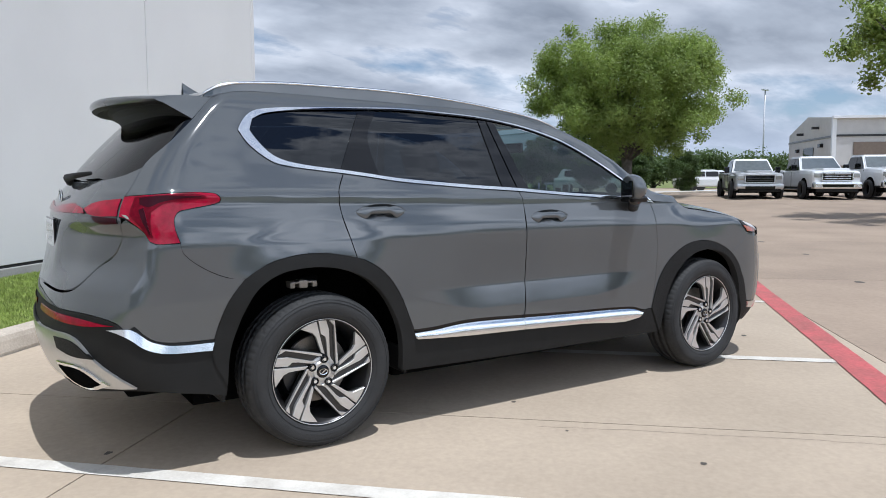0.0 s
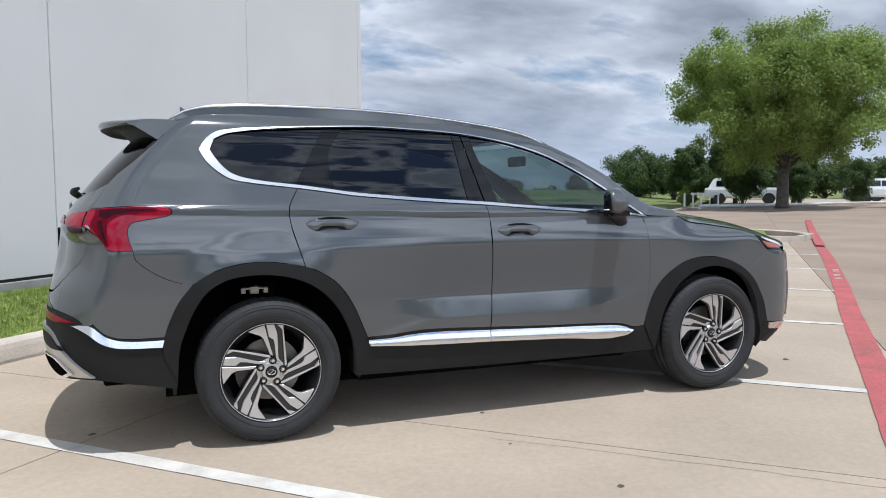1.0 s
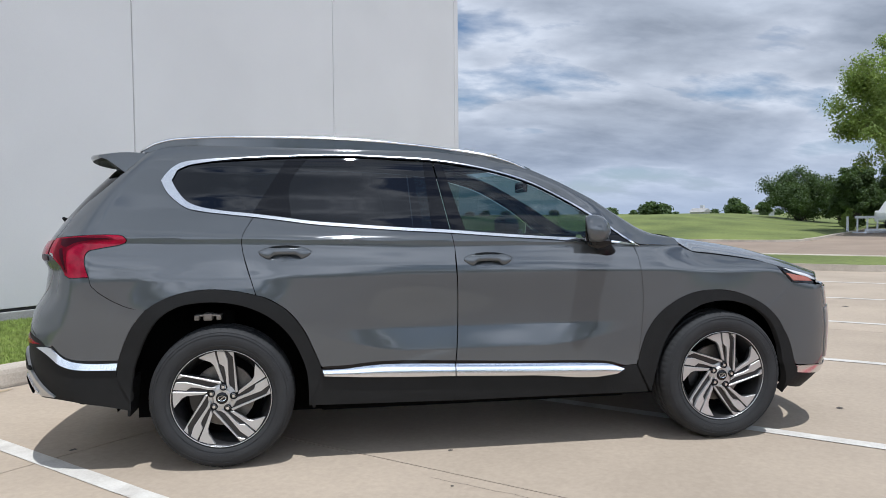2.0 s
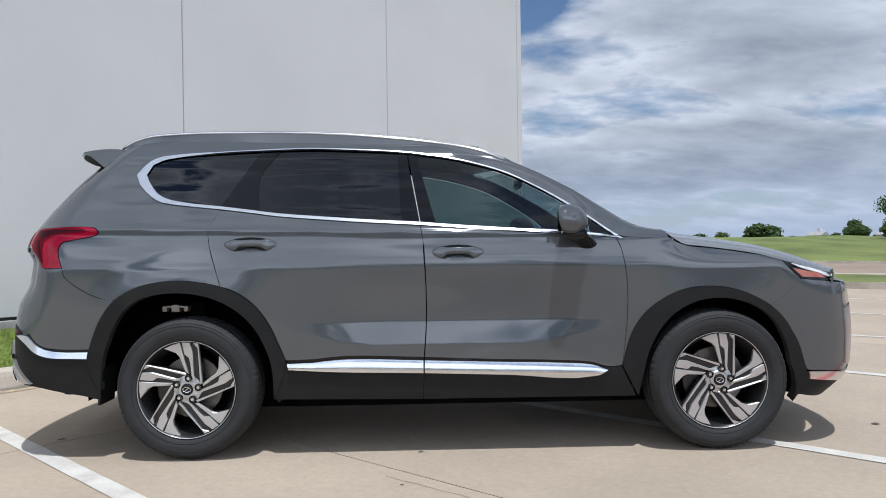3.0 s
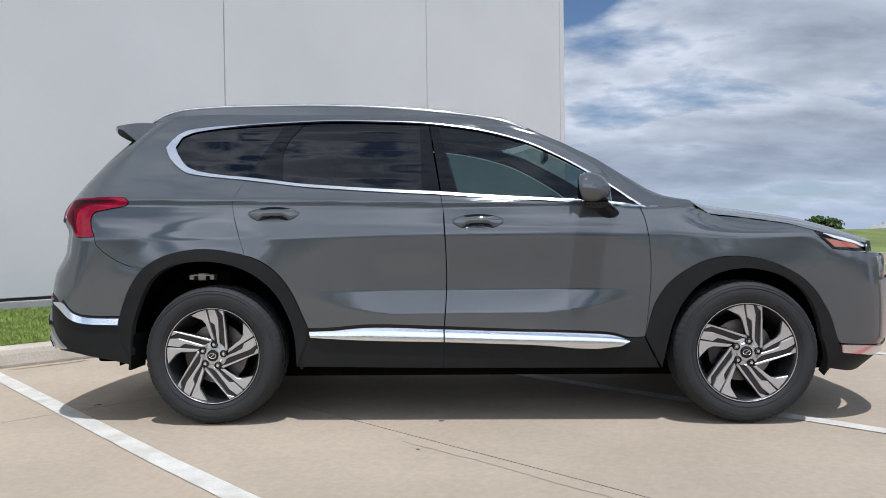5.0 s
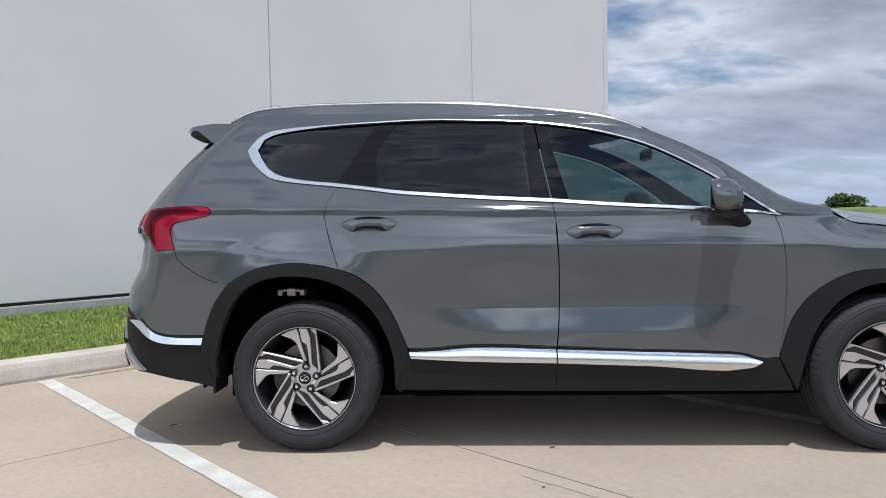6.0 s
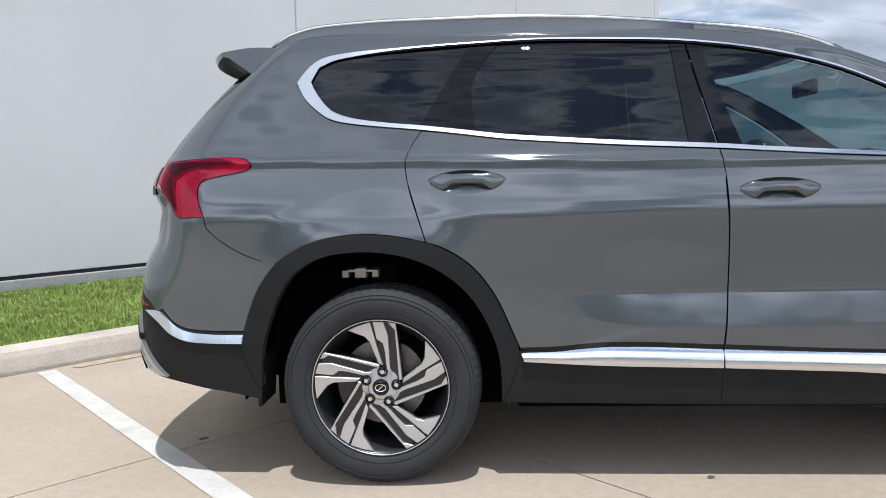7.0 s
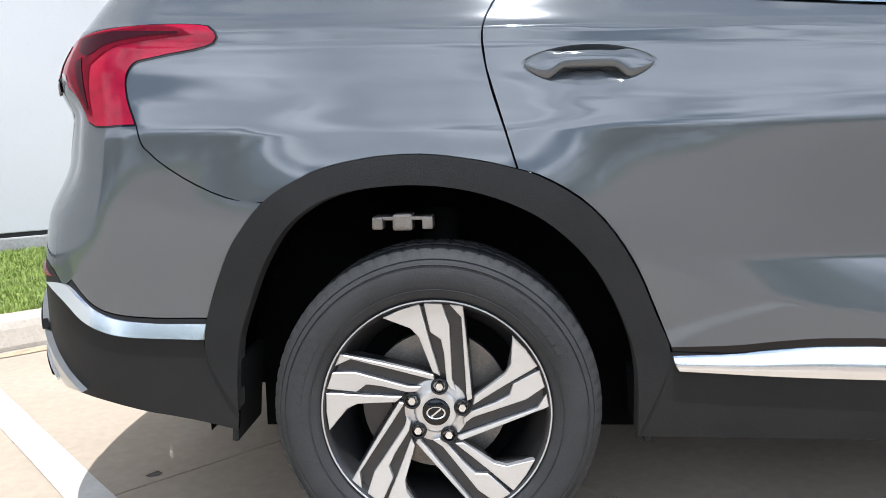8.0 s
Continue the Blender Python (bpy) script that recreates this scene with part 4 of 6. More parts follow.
def build_wheel(parent):
    """A wheel with its face at y 0, its axle along +y."""
    bm = bmesh.new()
    revolve(bm, [(.2465, .004), (.250, .000), (.253, .004), (.250, .03), (.225, .05), (.212, .10), (.215, .21), (.20, .21), (.205, .10), (.218, .055), (.236, .025), (.2405, .010)], 96, close=True)
    bmesh.ops.recalc_face_normals(bm, faces=bm.faces)
    wheel = part("wheel", bm, GUNMETAL, parent, "alloy wheel with five twisted spokes", smooth=False)
    for p in wheel.data.polygons:
        p.use_smooth = True
    bm = bmesh.new()
    revolve(bm, [(.2475, .0035), (.2500, -.0012), (.2525, .0005), (.2515, .004)], 96, close=True)
    bmesh.ops.recalc_face_normals(bm, faces=bm.faces)
    part("rim_edge", bm, MACHINED, wheel, smooth=True)
    # tyre
    prof = [(.247, .030), (.251, .010), (.258, .002), (.268, -.004), (.285, -.010), (.305, -.013), (.322, -.011), (.336, -.006), (.346, .001), (.353, .009), (.3595, .020), (.3635, .034), (.3655, .055), (.358, .057), (.358, .065), (.3665, .067), (.367, .105), (.359, .107), (.359, .117), (.367, .119), (.3665, .157), (.358, .159), (.358, .167), (.3655, .169), (.3635, .190), (.353, .214), (.336, .230), (.305, .237), (.268, .228), (.247, .20)]
    bm = bmesh.new()
    n, rings = 340, []
    for i in range(n):
        a = 2 * math.pi * i / n
        groove = i % 5 == 0
        ring = []
        for j, (r, d) in enumerate(prof):
            rr = r
            if groove and (8 <= j <= 11 or 24 <= j <= 25):
                rr -= .0035 if j > 8 else .0015
            if groove and j in (15, 16, 19, 20):
                rr -= .004
            ring.append(bm.verts.new((rr * math.cos(a), d, rr * math.sin(a))))
        rings.append(ring)
    for i in range(n):
        p, q = rings[i], rings[(i + 1) % n]
        for j in range(len(prof) - 1):
            bm.faces.new((p[j], p[j + 1], q[j + 1], q[j]))
    bmesh.ops.recalc_face_normals(bm, faces=bm.faces)
    tyre = part("tyre", bm, RUBBER, wheel, "black rubber tyre", smooth=True)
    for r0, y0 in ((.276, -.0085), (.330, -.0105), (.342, -.0035)):
        bm = bmesh.new()
        revolve(bm, [(r0 - .0012, y0 + .002), (r0, y0 - .0016), (r0 + .0012, y0 + .002)], 96)
        part("sidewall_rib", bm, RUBBER, wheel, smooth=True)
    bm = bmesh.new()
    box(bm, (-.009, -.0004, -.012), (.009, .003, .012))
    mark = bpy.data.meshes.new("sidewall_mark")
    bm.to_mesh(mark)
    bm.free()
    mark.materials.append(RUBBER)
    for start in (.5, 2.6, 4.4):
        for k in range(6):
            ob = new("sidewall_mark", mark)
            ob.parent = wheel
            ob.matrix_basis = Matrix.Rotation(-(start + k * .085), 4, "Y") @ Matrix.Translation((.306, -.0125, 0)) @ Matrix.Rotation(math.pi / 2, 4, "Y")
    # spokes
    for k in range(5):
        a = k * 2 * math.pi / 5
        bm = bmesh.new()
        prism(bm, SPOKE, .021, .048, a, .05)
        bmesh.ops.recalc_face_normals(bm, faces=bm.faces)
        spoke = part("spoke", bm, GUNMETAL, wheel)
        bm = bmesh.new()
        for bar in (BAR_A, BAR_B, BAR_D):
            prism(bm, bar, .004, .026, a, .015)
        bmesh.ops.recalc_face_normals(bm, faces=bm.faces)
        bmesh.ops.bevel(bm, geom=bm.edges[:], offset=.0012, segments=1, affect="EDGES")
        part("spoke_face", bm, MACHINED, wheel, "bright machined bars")
        b = math.radians(82) + a
        bm = bmesh.new()
        m = Matrix.Translation((.0585 * math.cos(b), 0, .0585 * math.sin(b)))
        revolve(bm, [(.0001, .006), (.0085, .006), (.0105, .009), (.0105, .035)], 6, m=m)
        bmesh.ops.recalc_face_normals(bm, faces=bm.faces)
        part("wheel_nut", bm, CHROME, wheel)
        bm = bmesh.new()
        revolve(bm, [(.0135, .009), (.0175, .0065), (.0190, .010), (.0190, .03), (.0135, .03)], 20, m=m, close=True)
        bmesh.ops.recalc_face_normals(bm, faces=bm.faces)
        part("nut_recess", bm, GLOSS, wheel, smooth=True)
    bm = bmesh.new()
    revolve(bm, [(.0001, .0135), (.044, .0135), (.050, .020), (.070, .024), (.080, .05), (.0001, .05)], 40)
    bmesh.ops.recalc_face_normals(bm, faces=bm.faces)
    part("hub_face", bm, MACHINED, wheel)
    bm = bmesh.new()
    revolve(bm, [(.0001, .006), (.026, .007), (.030, .009), (.031, .016)], 36)
    bmesh.ops.recalc_face_normals(bm, faces=bm.faces)
    cap = part("centre_cap", bm, GLOSS, wheel, smooth=True)
    bm = bmesh.new()
    revolve(bm, [(.0145, .0055), (.0172, .0045), (.0172, .008), (.0145, .008)], 32, m=Matrix.Diagonal((1.22, 1, .82, 1)), close=True)
    box(bm, (-.0135, .0048, -.0018), (.0135, .008, .0018), m=Matrix.Rotation(radians(-40), 4, "Y"))
    bmesh.ops.recalc_face_normals(bm, faces=bm.faces)
    part("cap_emblem", bm, CHROME, wheel)
    # brake disc and caliper
    bm = bmesh.new()
    revolve(bm, [(.0001, .085), (.085, .085), (.088, .095), (.160, .095), (.160, .115), (.0001, .115)], 48)
    bmesh.ops.recalc_face_normals(bm, faces=bm.faces)
    part("brake_disc", bm, IRON, wheel)
    bm = bmesh.new()
    loops = []
    for a in span(radians(160), radians(218), 9):
        loops.append([bm.verts.new((r * math.cos(a), y, r * math.sin(a))) for r, y in ((.105, .075), (.172, .078), (.178, .135), (.105, .135))])
    for p, q in zip(loops, loops[1:]):
        for k in range(4):
            bm.faces.new((p[k], p[(k + 1) % 4], q[(k + 1) % 4], q[k]))
    bm.faces.new(loops[0])
    bm.faces.new(loops[-1][::-1])
    bmesh.ops.recalc_face_normals(bm, faces=bm.faces)
    part("brake_caliper", bm, GUNMETAL, wheel)
    bm = bmesh.new()
    revolve(bm, [(.0001, .14), (.205, .14), (.205, .15), (.0001, .15)], 40)
    part("dust_shield", bm, DARK, wheel)
    return wheel


rear_wheel = build_wheel(car)


def wheel_copy(m):
    for o in (rear_wheel, *rear_wheel.children):
        c = o.copy()
        scene.collection.objects.link(c)
        if o is rear_wheel:
            top = c
            c.parent = car
            c.matrix_basis = m
        else:
            c.parent = top


WHEEL_Y = .040
wheel_copy(pose(BASE, WHEEL_Y, .366, 0, 4, 0))
wheel_copy(pose(0, 2 * MID - WHEEL_Y, .366, 0, 20, 180))
wheel_copy(pose(BASE, 2 * MID - WHEEL_Y, .366, 0, 50, 180))
rear_wheel.matrix_basis = pose(0, WHEEL_Y, .366)

# wheel housings, floor pan, suspension
for hub, z0 in ((0, .365), (BASE, .35)):
    for left in (False, True):
        bm = bmesh.new()
        rows = []
        for a in span(radians(-6), radians(186), 30):
            rows.append([bm.verts.new((hub + .52 * math.cos(a), (2 * MID - y) if left else y, z0 + .53 * math.sin(a))) for y in ((.085 if hub == 0 else .108), .44)])
        for p, q in zip(rows, rows[1:]):
            bm.faces.new((p[0], p[1], q[1], q[0]))
        inner = [r[1] for r in rows]
        bm.faces.new(inner)
        part("wheel_housing", bm, DARK, car)
        s = -1 if left else 1
        y = (2 * MID - .20) if left else .20
        bm = bmesh.new()
        tube(bm, [(hub, y, .50), (hub + .01, y + .03 * s, .80)], [.045, .045], 10)
        part("suspension_strut", bm, DARK, car, smooth=True)
for left in (False, True):
    bm = bmesh.new()
    y = (2 * MID - .13) if left else .13
    box(bm, (-.065, y - .03, .768), (.065, y + .03, .776), .002)
    box(bm, (-.022, y - .032, .745), (.022, y + .03, .782), .006)
    for s in (-1, 1):
        box(bm, (s * .055 - .012, y - .034, .748), (s * .055 + .012, y + .02, .775), .004)
    part("spring_bracket", bm, IRON, car, "metal bracket above the rear tyre").location = (-.068, 0, .016)
for a, b, y, z in ((-.80, -.53, .40, .28), (.50, 2.27, .09, .296), (.50, 2.27, .28, .215), (3.22, 3.40, .40, .22)):
    boxed("floor_pan", (a, y, z), (b, 2 * MID - y, z + .09), DARK, car, bevel=.02)
boxed("floor_pan", (-.50, .45, .185), (3.23, 2 * MID - .45, .36), DARK, car)
for sx, top, lean in ((-.445, .48, 5), (.455, .42, -4), (2.325, .46, 4), (3.205, .40, -6)):
    for left in (False, True):
        edge = .15 if sx > 3 else .08
        lo, hi = (2 * MID - .26, 2 * MID - edge) if left else (edge, .26)
        m = Matrix.Translation((sx, 0, top)) @ Matrix.Rotation(radians(lean), 4, "Y")
        boxed("mud_flap", (-.008, lo, .285 - top), (.008, hi, .0), BLACK, car, bevel=.006, m=m)

# ---- cabin ----
boxed("cabin_floor", (-.75, .46, .34), (2.35, 2 * MID - .46, .42), CABIN, car)
boxed("cabin_rear_wall", (-.80, .25, .40), (-.70, 2 * MID - .25, 1.15), CABIN, car)
boxed("parcel_cover", (-.80, .24, 1.10), (-.15, 2 * MID - .24, 1.13), CABIN, car)
for left in (False, True):
    lo, hi = (.125, .15) if not left else (2 * MID - .15, 2 * MID - .125)
    boxed("door_card", (.56, lo, .62), (2.15, hi, 1.14), CABIN, car)
    boxed("side_trim", (-.60, lo + (.03 if not left else -.03), .95), (.50, hi + (.03 if not left else -.03), 1.14), CABIN, car)
boxed("headlining", (-.45, .46, 1.645), (1.55, 2 * MID - .46, 1.655), LINER, car)
bm = bmesh.new()
box(bm, (1.95, .17, .85), (2.50, 2 * MID - .17, 1.10), .05)
part("dashboard", bm, CABIN, car, smooth=False)


def seat(x, y, wide, mat):
    bm = bmesh.new()
    box(bm, (x - .05, y - wide / 2, .52), (x + .48, y + wide / 2, .72), .05)
    part("seat_base", bm, mat, car)
    bm = bmesh.new()
    m = Matrix.Translation((x, y, .66)) @ Matrix.Rotation(radians(-18), 4, "Y")
    box(bm, (-.09, -wide / 2, 0), (.06, wide / 2, .62), .05, m)
    part("seat_back", bm, mat, car)
    return m


for y in (.50, 2 * MID - .50):
    m = seat(1.05, y, .50, CLOTH)
    bm = bmesh.new()
    box(bm, (-.06, -.13, .66), (.04, .13, .84), .04, m)
    part("head_rest", bm, CLOTH, car)
m = seat(.10, MID, 1.02, CLOTH)
for y in (-.45, 0, .45):
    bm = bmesh.new()
    box(bm, (-.05, y - .12, .65), (.04, y + .12, .80), .04, m)
    part("head_rest", bm, CLOTH, car)
bm = bmesh.new()
revolve(bm, [(.17, -.012), (.185, 0), (.17, .012), (.16, 0)], 32, m=Matrix.Translation((1.88, 2 * MID - .50, 1.02)) @ Matrix.Rotation(radians(-65), 4, "Y") @ Matrix.Rotation(math.pi / 2, 4, "X"), close=True)
part("steering_wheel", bm, CABIN, car, smooth=True)
bm = bmesh.new()
box(bm, (1.82, MID - .12, 1.44), (1.85, MID + .12, 1.51), .015)
part("inside_mirror", bm, GLOSS, car)

# ---- the place, laid out along the building's wall ----
ENV = Matrix.Rotation(radians(47.4), 4, "Z")


def site(u, w, z=0.0, turn=0.0):
    """A place u metres along the wall and w metres out from it."""
    return ENV @ Matrix.Translation((u, -w, z)) @ Matrix.Rotation(radians(turn), 4, "Z")


def rise(u, w):
    """The lot climbs a little towards its far end."""
    return .26 * step(16, 40, u) + .16 * step(14, 31, u) * step(4, 9, w)


def sheet(name, us, ws, mat, height, m=ENV, **tags):
    bm = bmesh.new()
    rows = [[bm.verts.new((u, -w, height(u, w))) for w in ws] for u in us]
    for p, q in zip(rows, rows[1:]):
        for k in range(len(ws) - 1):
            bm.faces.new((p[k], q[k], q[k + 1], p[k + 1]))
    bmesh.ops.recalc_face_normals(bm, faces=bm.faces)
    if bm.faces[0].normal.z < 0:
        bmesh.ops.reverse_faces(bm, faces=bm.faces)
    ob = part(name, bm, mat, None, smooth=True)
    ob.matrix_world = m
    return tagged(ob, **tags)


def many(a, b, n):
    return [a + (b - a) * i / n for i in range(n + 1)]


far_us = [-2600, -900, -300, -120, -60, -30] + many(-20, 60, 40) + [80, 120, 300, 900, 2600]
sheet("ground", far_us, [-2600, -900, -300, -120, -60, -30, -10, 0, 10, 30, 60, 120, 300, 900, 2600], FIELD, lambda u, w: rise(u, w) - .12, label="open grassland reaching the horizon", category="ground", kind="structure")
sheet("lot_base", many(-40, 44, 42) , [-2.95, 0, 3, 10, 20, 40, 60], JOINT, lambda u, w: rise(u, w) - .02, label="dark filler under the concrete slabs", category="ground", kind="structure")

sheet("drive_base", many(12, 44, 16), [-30, -20, -10, -2.95], JOINT, lambda u, w: rise(u, w) - .02, label="dark filler under the driveway slabs", category="ground", kind="structure")

pavement = thing("pavement", ENV, label="tan concrete slabs of the parking lot", category="pavement", kind="structure")
us = [.6 + 6.1 * k for k in range(-7, 8)]
ws = [-27.32, -21.22, -15.12, -9.02, -2.92, -.95, 3.25] + [3.25 + 6.1 * k for k in range(1, 10)]
for a, b in zip(us, us[1:]):
    for c, d in zip(ws, ws[1:]):
        if d < -2.9 and a < 12:
            continue
        bm = bmesh.new()
        g = .004
        n = 4
        rows = [[bm.verts.new((u, -w, rise(u, w))) for w in many(c + g, d - g, 2)] for u in many(a + g, b - g, n)]
        for p, q in zip(rows, rows[1:]):
            for k in range(2):
                bm.faces.new((p[k], q[k], q[k + 1], p[k + 1]))
        bmesh.ops.recalc_face_normals(bm, faces=bm.faces)
        if bm.faces[0].normal.z < 0:
            bmesh.ops.reverse_faces(bm, faces=bm.faces)
        edge = [e for e in bm.edges if len(e.link_faces) == 1]
        made = bmesh.ops.extrude_edge_only(bm, edges=edge)
        for v in [v for v in made["geom"] if isinstance(v, bmesh.types.BMVert)]:
            v.co.z -= .015
        slab = part("slab", bm, CONCRETE if c < 3 and a < 18 and d > -2.9 else DRIVE, pavement, smooth=False)
        slab.matrix_parent_inverse = Matrix()


def stripe(name, pts, wide, mat, z=.004, **tags):
    """A painted line from point to point, with worn, uneven edges."""
    bm = bmesh.new()
    rows = []
    for (u0, w0), (u1, w1) in zip(pts, pts[1:]):
        n = max(2, int(math.hypot(u1 - u0, w1 - w0) / .12))
        d = Vector((u1 - u0, w1 - w0)).normalized()
        for k in range(n + 1):
            u, w = u0 + (u1 - u0) * k / n, w0 + (w1 - w0) * k / n
            row = []
            for s in (-1, 1):
                e = wide / 2 * s + .005 * noise.noise(Vector((u * 5, w * 5, s * 9)))
                row.append(bm.verts.new((u - d.y * e, -(w + d.x * e), rise(u, w) + z)))
            rows.append(row)
    for p, q in zip(rows, rows[1:]):
        bm.faces.new((p[0], p[1], q[1], q[0]))
    bmesh.ops.recalc_face_normals(bm, faces=bm.faces)
    if sum(f.normal.z for f in bm.faces) < 0:
        bmesh.ops.reverse_faces(bm, faces=bm.faces)
    ob = part(name, bm, mat, None)
    ob.matrix_world = ENV
    return tagged(ob, kind="structure", **tags)


for k, pts in enumerate([[(-.325, -2.85), (-.39, -1.0), (-.435, .4), (-.47, 3.0)], [(2.24, -2.8), (2.20, 2.95)], [(4.78, -2.8), (4.78, 3.1)], [(7.35, -2.8), (7.35, 3.3)], [(10.05, -2.8), (10.1, 3.45)], [(12.8, -2.8), (13.0, 3.6)]]):
    stripe("bay_line", pts, .105, WHITE_LINE, label="worn white painted bay line on concrete", category="road marking", group="bay lines")
stripe("fire_lane_line", [(.8, 2.93), (1.5, 2.98), (2.4, 3.04), (5.6, 3.24), (7.9, 3.42), (12.1, 3.68), (15.1, 3.82)], .20, RED_LINE, z=.007, label="faded red painted fire lane line", category="road marking")
stripe("fire_lane_line", [(15.1, 3.82), (20.9, 4.12), (26.7, 4.45)], .20, RED_LINE, z=.04, label="worn far end of the red fire lane line", category="road marking")
for u0, w0 in ((8.7, 3.47),):
    for k in range(8):
        if k == 4:
            continue
        u = u0 + .19 * k
        stripe("lane_mark", [(u, w0 + .015 * k - .045), (u, w0 + .015 * k + .045)], .05, WHITE_LINE, z=.011, label="unreadable white stencil bar on the red line", category="road marking", group="stencil bars")
# hairline crack beside the joint
bm = bmesh.new()
rows = []
for k in range(60):
    w = .95 + .05 * k
    u = .50 + .03 * noise.noise(Vector((w * 1.7, 3, 1))) + .012 * noise.noise(Vector((w * 9, 1, 1)))
    rows.append([bm.verts.new((u + s * .0012, -w, .0015)) for s in (-1, 1)])
for p, q in zip(rows, rows[1:]):
    bm.faces.new((p[0], p[1], q[1], q[0]))
ob = part("crack", bm, JOINT, None)
ob.matrix_world = ENV
tagged(ob, label="thin dark crack in the concrete", category="crack", kind="structure")

STAINS = [(-.2, -1.0, .016), (.1, 1.7, .014), (.9, .8, .012), (3.0, 2.5, .02), (5.5, 1.0, .03), (9.0, 2.0, .04), (10, 5, .06), (6.5, 4.6, .05), (1.9, 3.6, .02), (12.5, 4.9, .08), (-.9, .9, .01), (.45, 1.1, .008)]
for u0, w0, size in STAINS:
    bm = bmesh.new()
    loop = []
    for k in range(14):
        a = 2 * math.pi * k / 14
        r = size * (1 + .5 * noise.noise(Vector((math.cos(a) * 1.5 + u0, math.sin(a) * 1.5, w0))))
        loop.append(bm.verts.new((u0 + 1.4 * r * math.cos(a), -w0 + r * math.sin(a), .0025)))
    bm.faces.new(loop)
    ob = part("stain", bm, JOINT, None)
    ob.matrix_world = ENV
    tagged(ob, label="small dark oil spot on the concrete", category="stain", kind="structure")

# kerb, verge and the white building


def strip_profile(name, pts, profile, mat, parent=None, m=ENV, step_len=1.5, **tags):
    """Sweeps a (out, height) profile along (u, w) points."""
    bm = bmesh.new()
    line = []
    for (u0, w0), (u1, w1) in zip(pts, pts[1:]):
        n = max(1, int(math.hypot(u1 - u0, w1 - w0) / step_len))
        line += [(u0 + (u1 - u0) * k / n, w0 + (w1 - w0) * k / n) for k in range(n)]
    line.append(pts[-1])
    rows = []
    for i, (u, w) in enumerate(line):
        a, b = line[max(i - 1, 0)], line[min(i + 1, len(line) - 1)]
        d = Vector((b[0] - a[0], b[1] - a[1])).normalized()
        rows.append([bm.verts.new((u - d.y * o, -(w + d.x * o), rise(u, w) + h)) for o, h in profile])
    for p, q in zip(rows, rows[1:]):
        for k in range(len(profile) - 1):
            bm.faces.new((p[k], p[k + 1], q[k + 1], q[k]))
    bm.faces.new(rows[0])
    bm.faces.new(rows[-1][::-1])
    bmesh.ops.recalc_face_normals(bm, faces=bm.faces)
    ob = part(name, bm, mat, parent)
    ob.matrix_world = m
    return tagged(ob, **tags)


KERB_SHAPE = [(0, -.1), (.0, .02), (-.02, .10), (-.035, .135), (-.06, .15), (-.17, .155), (-.18, .14), (-.18, -.1)]
kerb = strip_profile("kerb", [(-14, -2.93), (15.2, -2.93)], KERB_SHAPE, KERB, label="weathered concrete kerb along the verge", category="kerb", kind="structure")
sheet("verge", many(-14, 15.2, 40), many(-3.09, -4.15, 6), GRASS, lambda u, w: .145 + .20 * step(-3.1, -4.1, w) + .012 * noise.noise(Vector((u * 2, w * 3, 0))), label="narrow mown grass verge below the wall", category="grass", kind="structure")

building = thing("building", ENV, label="tall white panelled commercial building", category="building", kind="structure")
seams = [-16.77, -13.57, -10.37, -7.17, -3.97, -.77, 2.43, 5.63, 8.85]
for a, b in zip(seams, seams[1:]):
    wide = b - a
    if wide < .5:
        continue
    ob = boxed("wall_panel", (a + .007, 4.20, .46), (b - .007, 4.45, 9.0), WALL, building, bevel=.006)
    ob.matrix_parent_inverse = Matrix()
ob = boxed("wall_corner", (8.86, 4.203, .46), (8.98, 13.0, 9.0), WALL, building, bevel=.006)
ob.matrix_parent_inverse = Matrix()
ob = boxed("seam_filler", (-16.8, 4.212, .46), (8.9, 4.40, 8.98), CAULK, building)
ob.matrix_parent_inverse = Matrix()
ob = boxed("plinth", (-16.8, 4.19, 0), (8.97, 4.46, .43), PLINTH, building, bevel=.01)
ob.matrix_parent_inverse = Matrix()
ob = boxed("base_gap", (-16.8, 4.215, .42), (8.96, 4.44, .47), GAP, building)
ob.matrix_parent_inverse = Matrix()
ob = boxed("roof_slab", (-16.8, 4.25, 8.9), (8.95, 13.0, 9.05), PLINTH, building)
ob.matrix_parent_inverse = Matrix()
ob = boxed("back_wall", (-16.8, 12.8, 0), (8.85, 13.0, 9.0), WALL, building)
ob.matrix_parent_inverse = Matrix()
ob = boxed("end_wall", (-16.8, 4.46, 0), (-16.6, 12.8, 9.0), WALL, building)
ob.matrix_parent_inverse = Matrix()

# silt left by water in the gutter
bm = bmesh.new()
loop = []
for k in range(28):
    a = 2 * math.pi * k / 28
    r = 1 + .35 * noise.noise(Vector((math.cos(a) * 2, math.sin(a) * 2, 5)))
    loop.append(bm.verts.new((.10 + .30 * r * math.cos(a), 2.83 + .045 * r * math.sin(a), .004)))
bm.faces.new(loop)
if bm.faces[:][0].normal.z < 0:
    bmesh.ops.reverse_faces(bm, faces=bm.faces)
ob = part("silt", bm, SAND, None)
ob.matrix_world = ENV
tagged(ob, label="dry brown silt patch against the kerb", category="dirt", kind="structure")


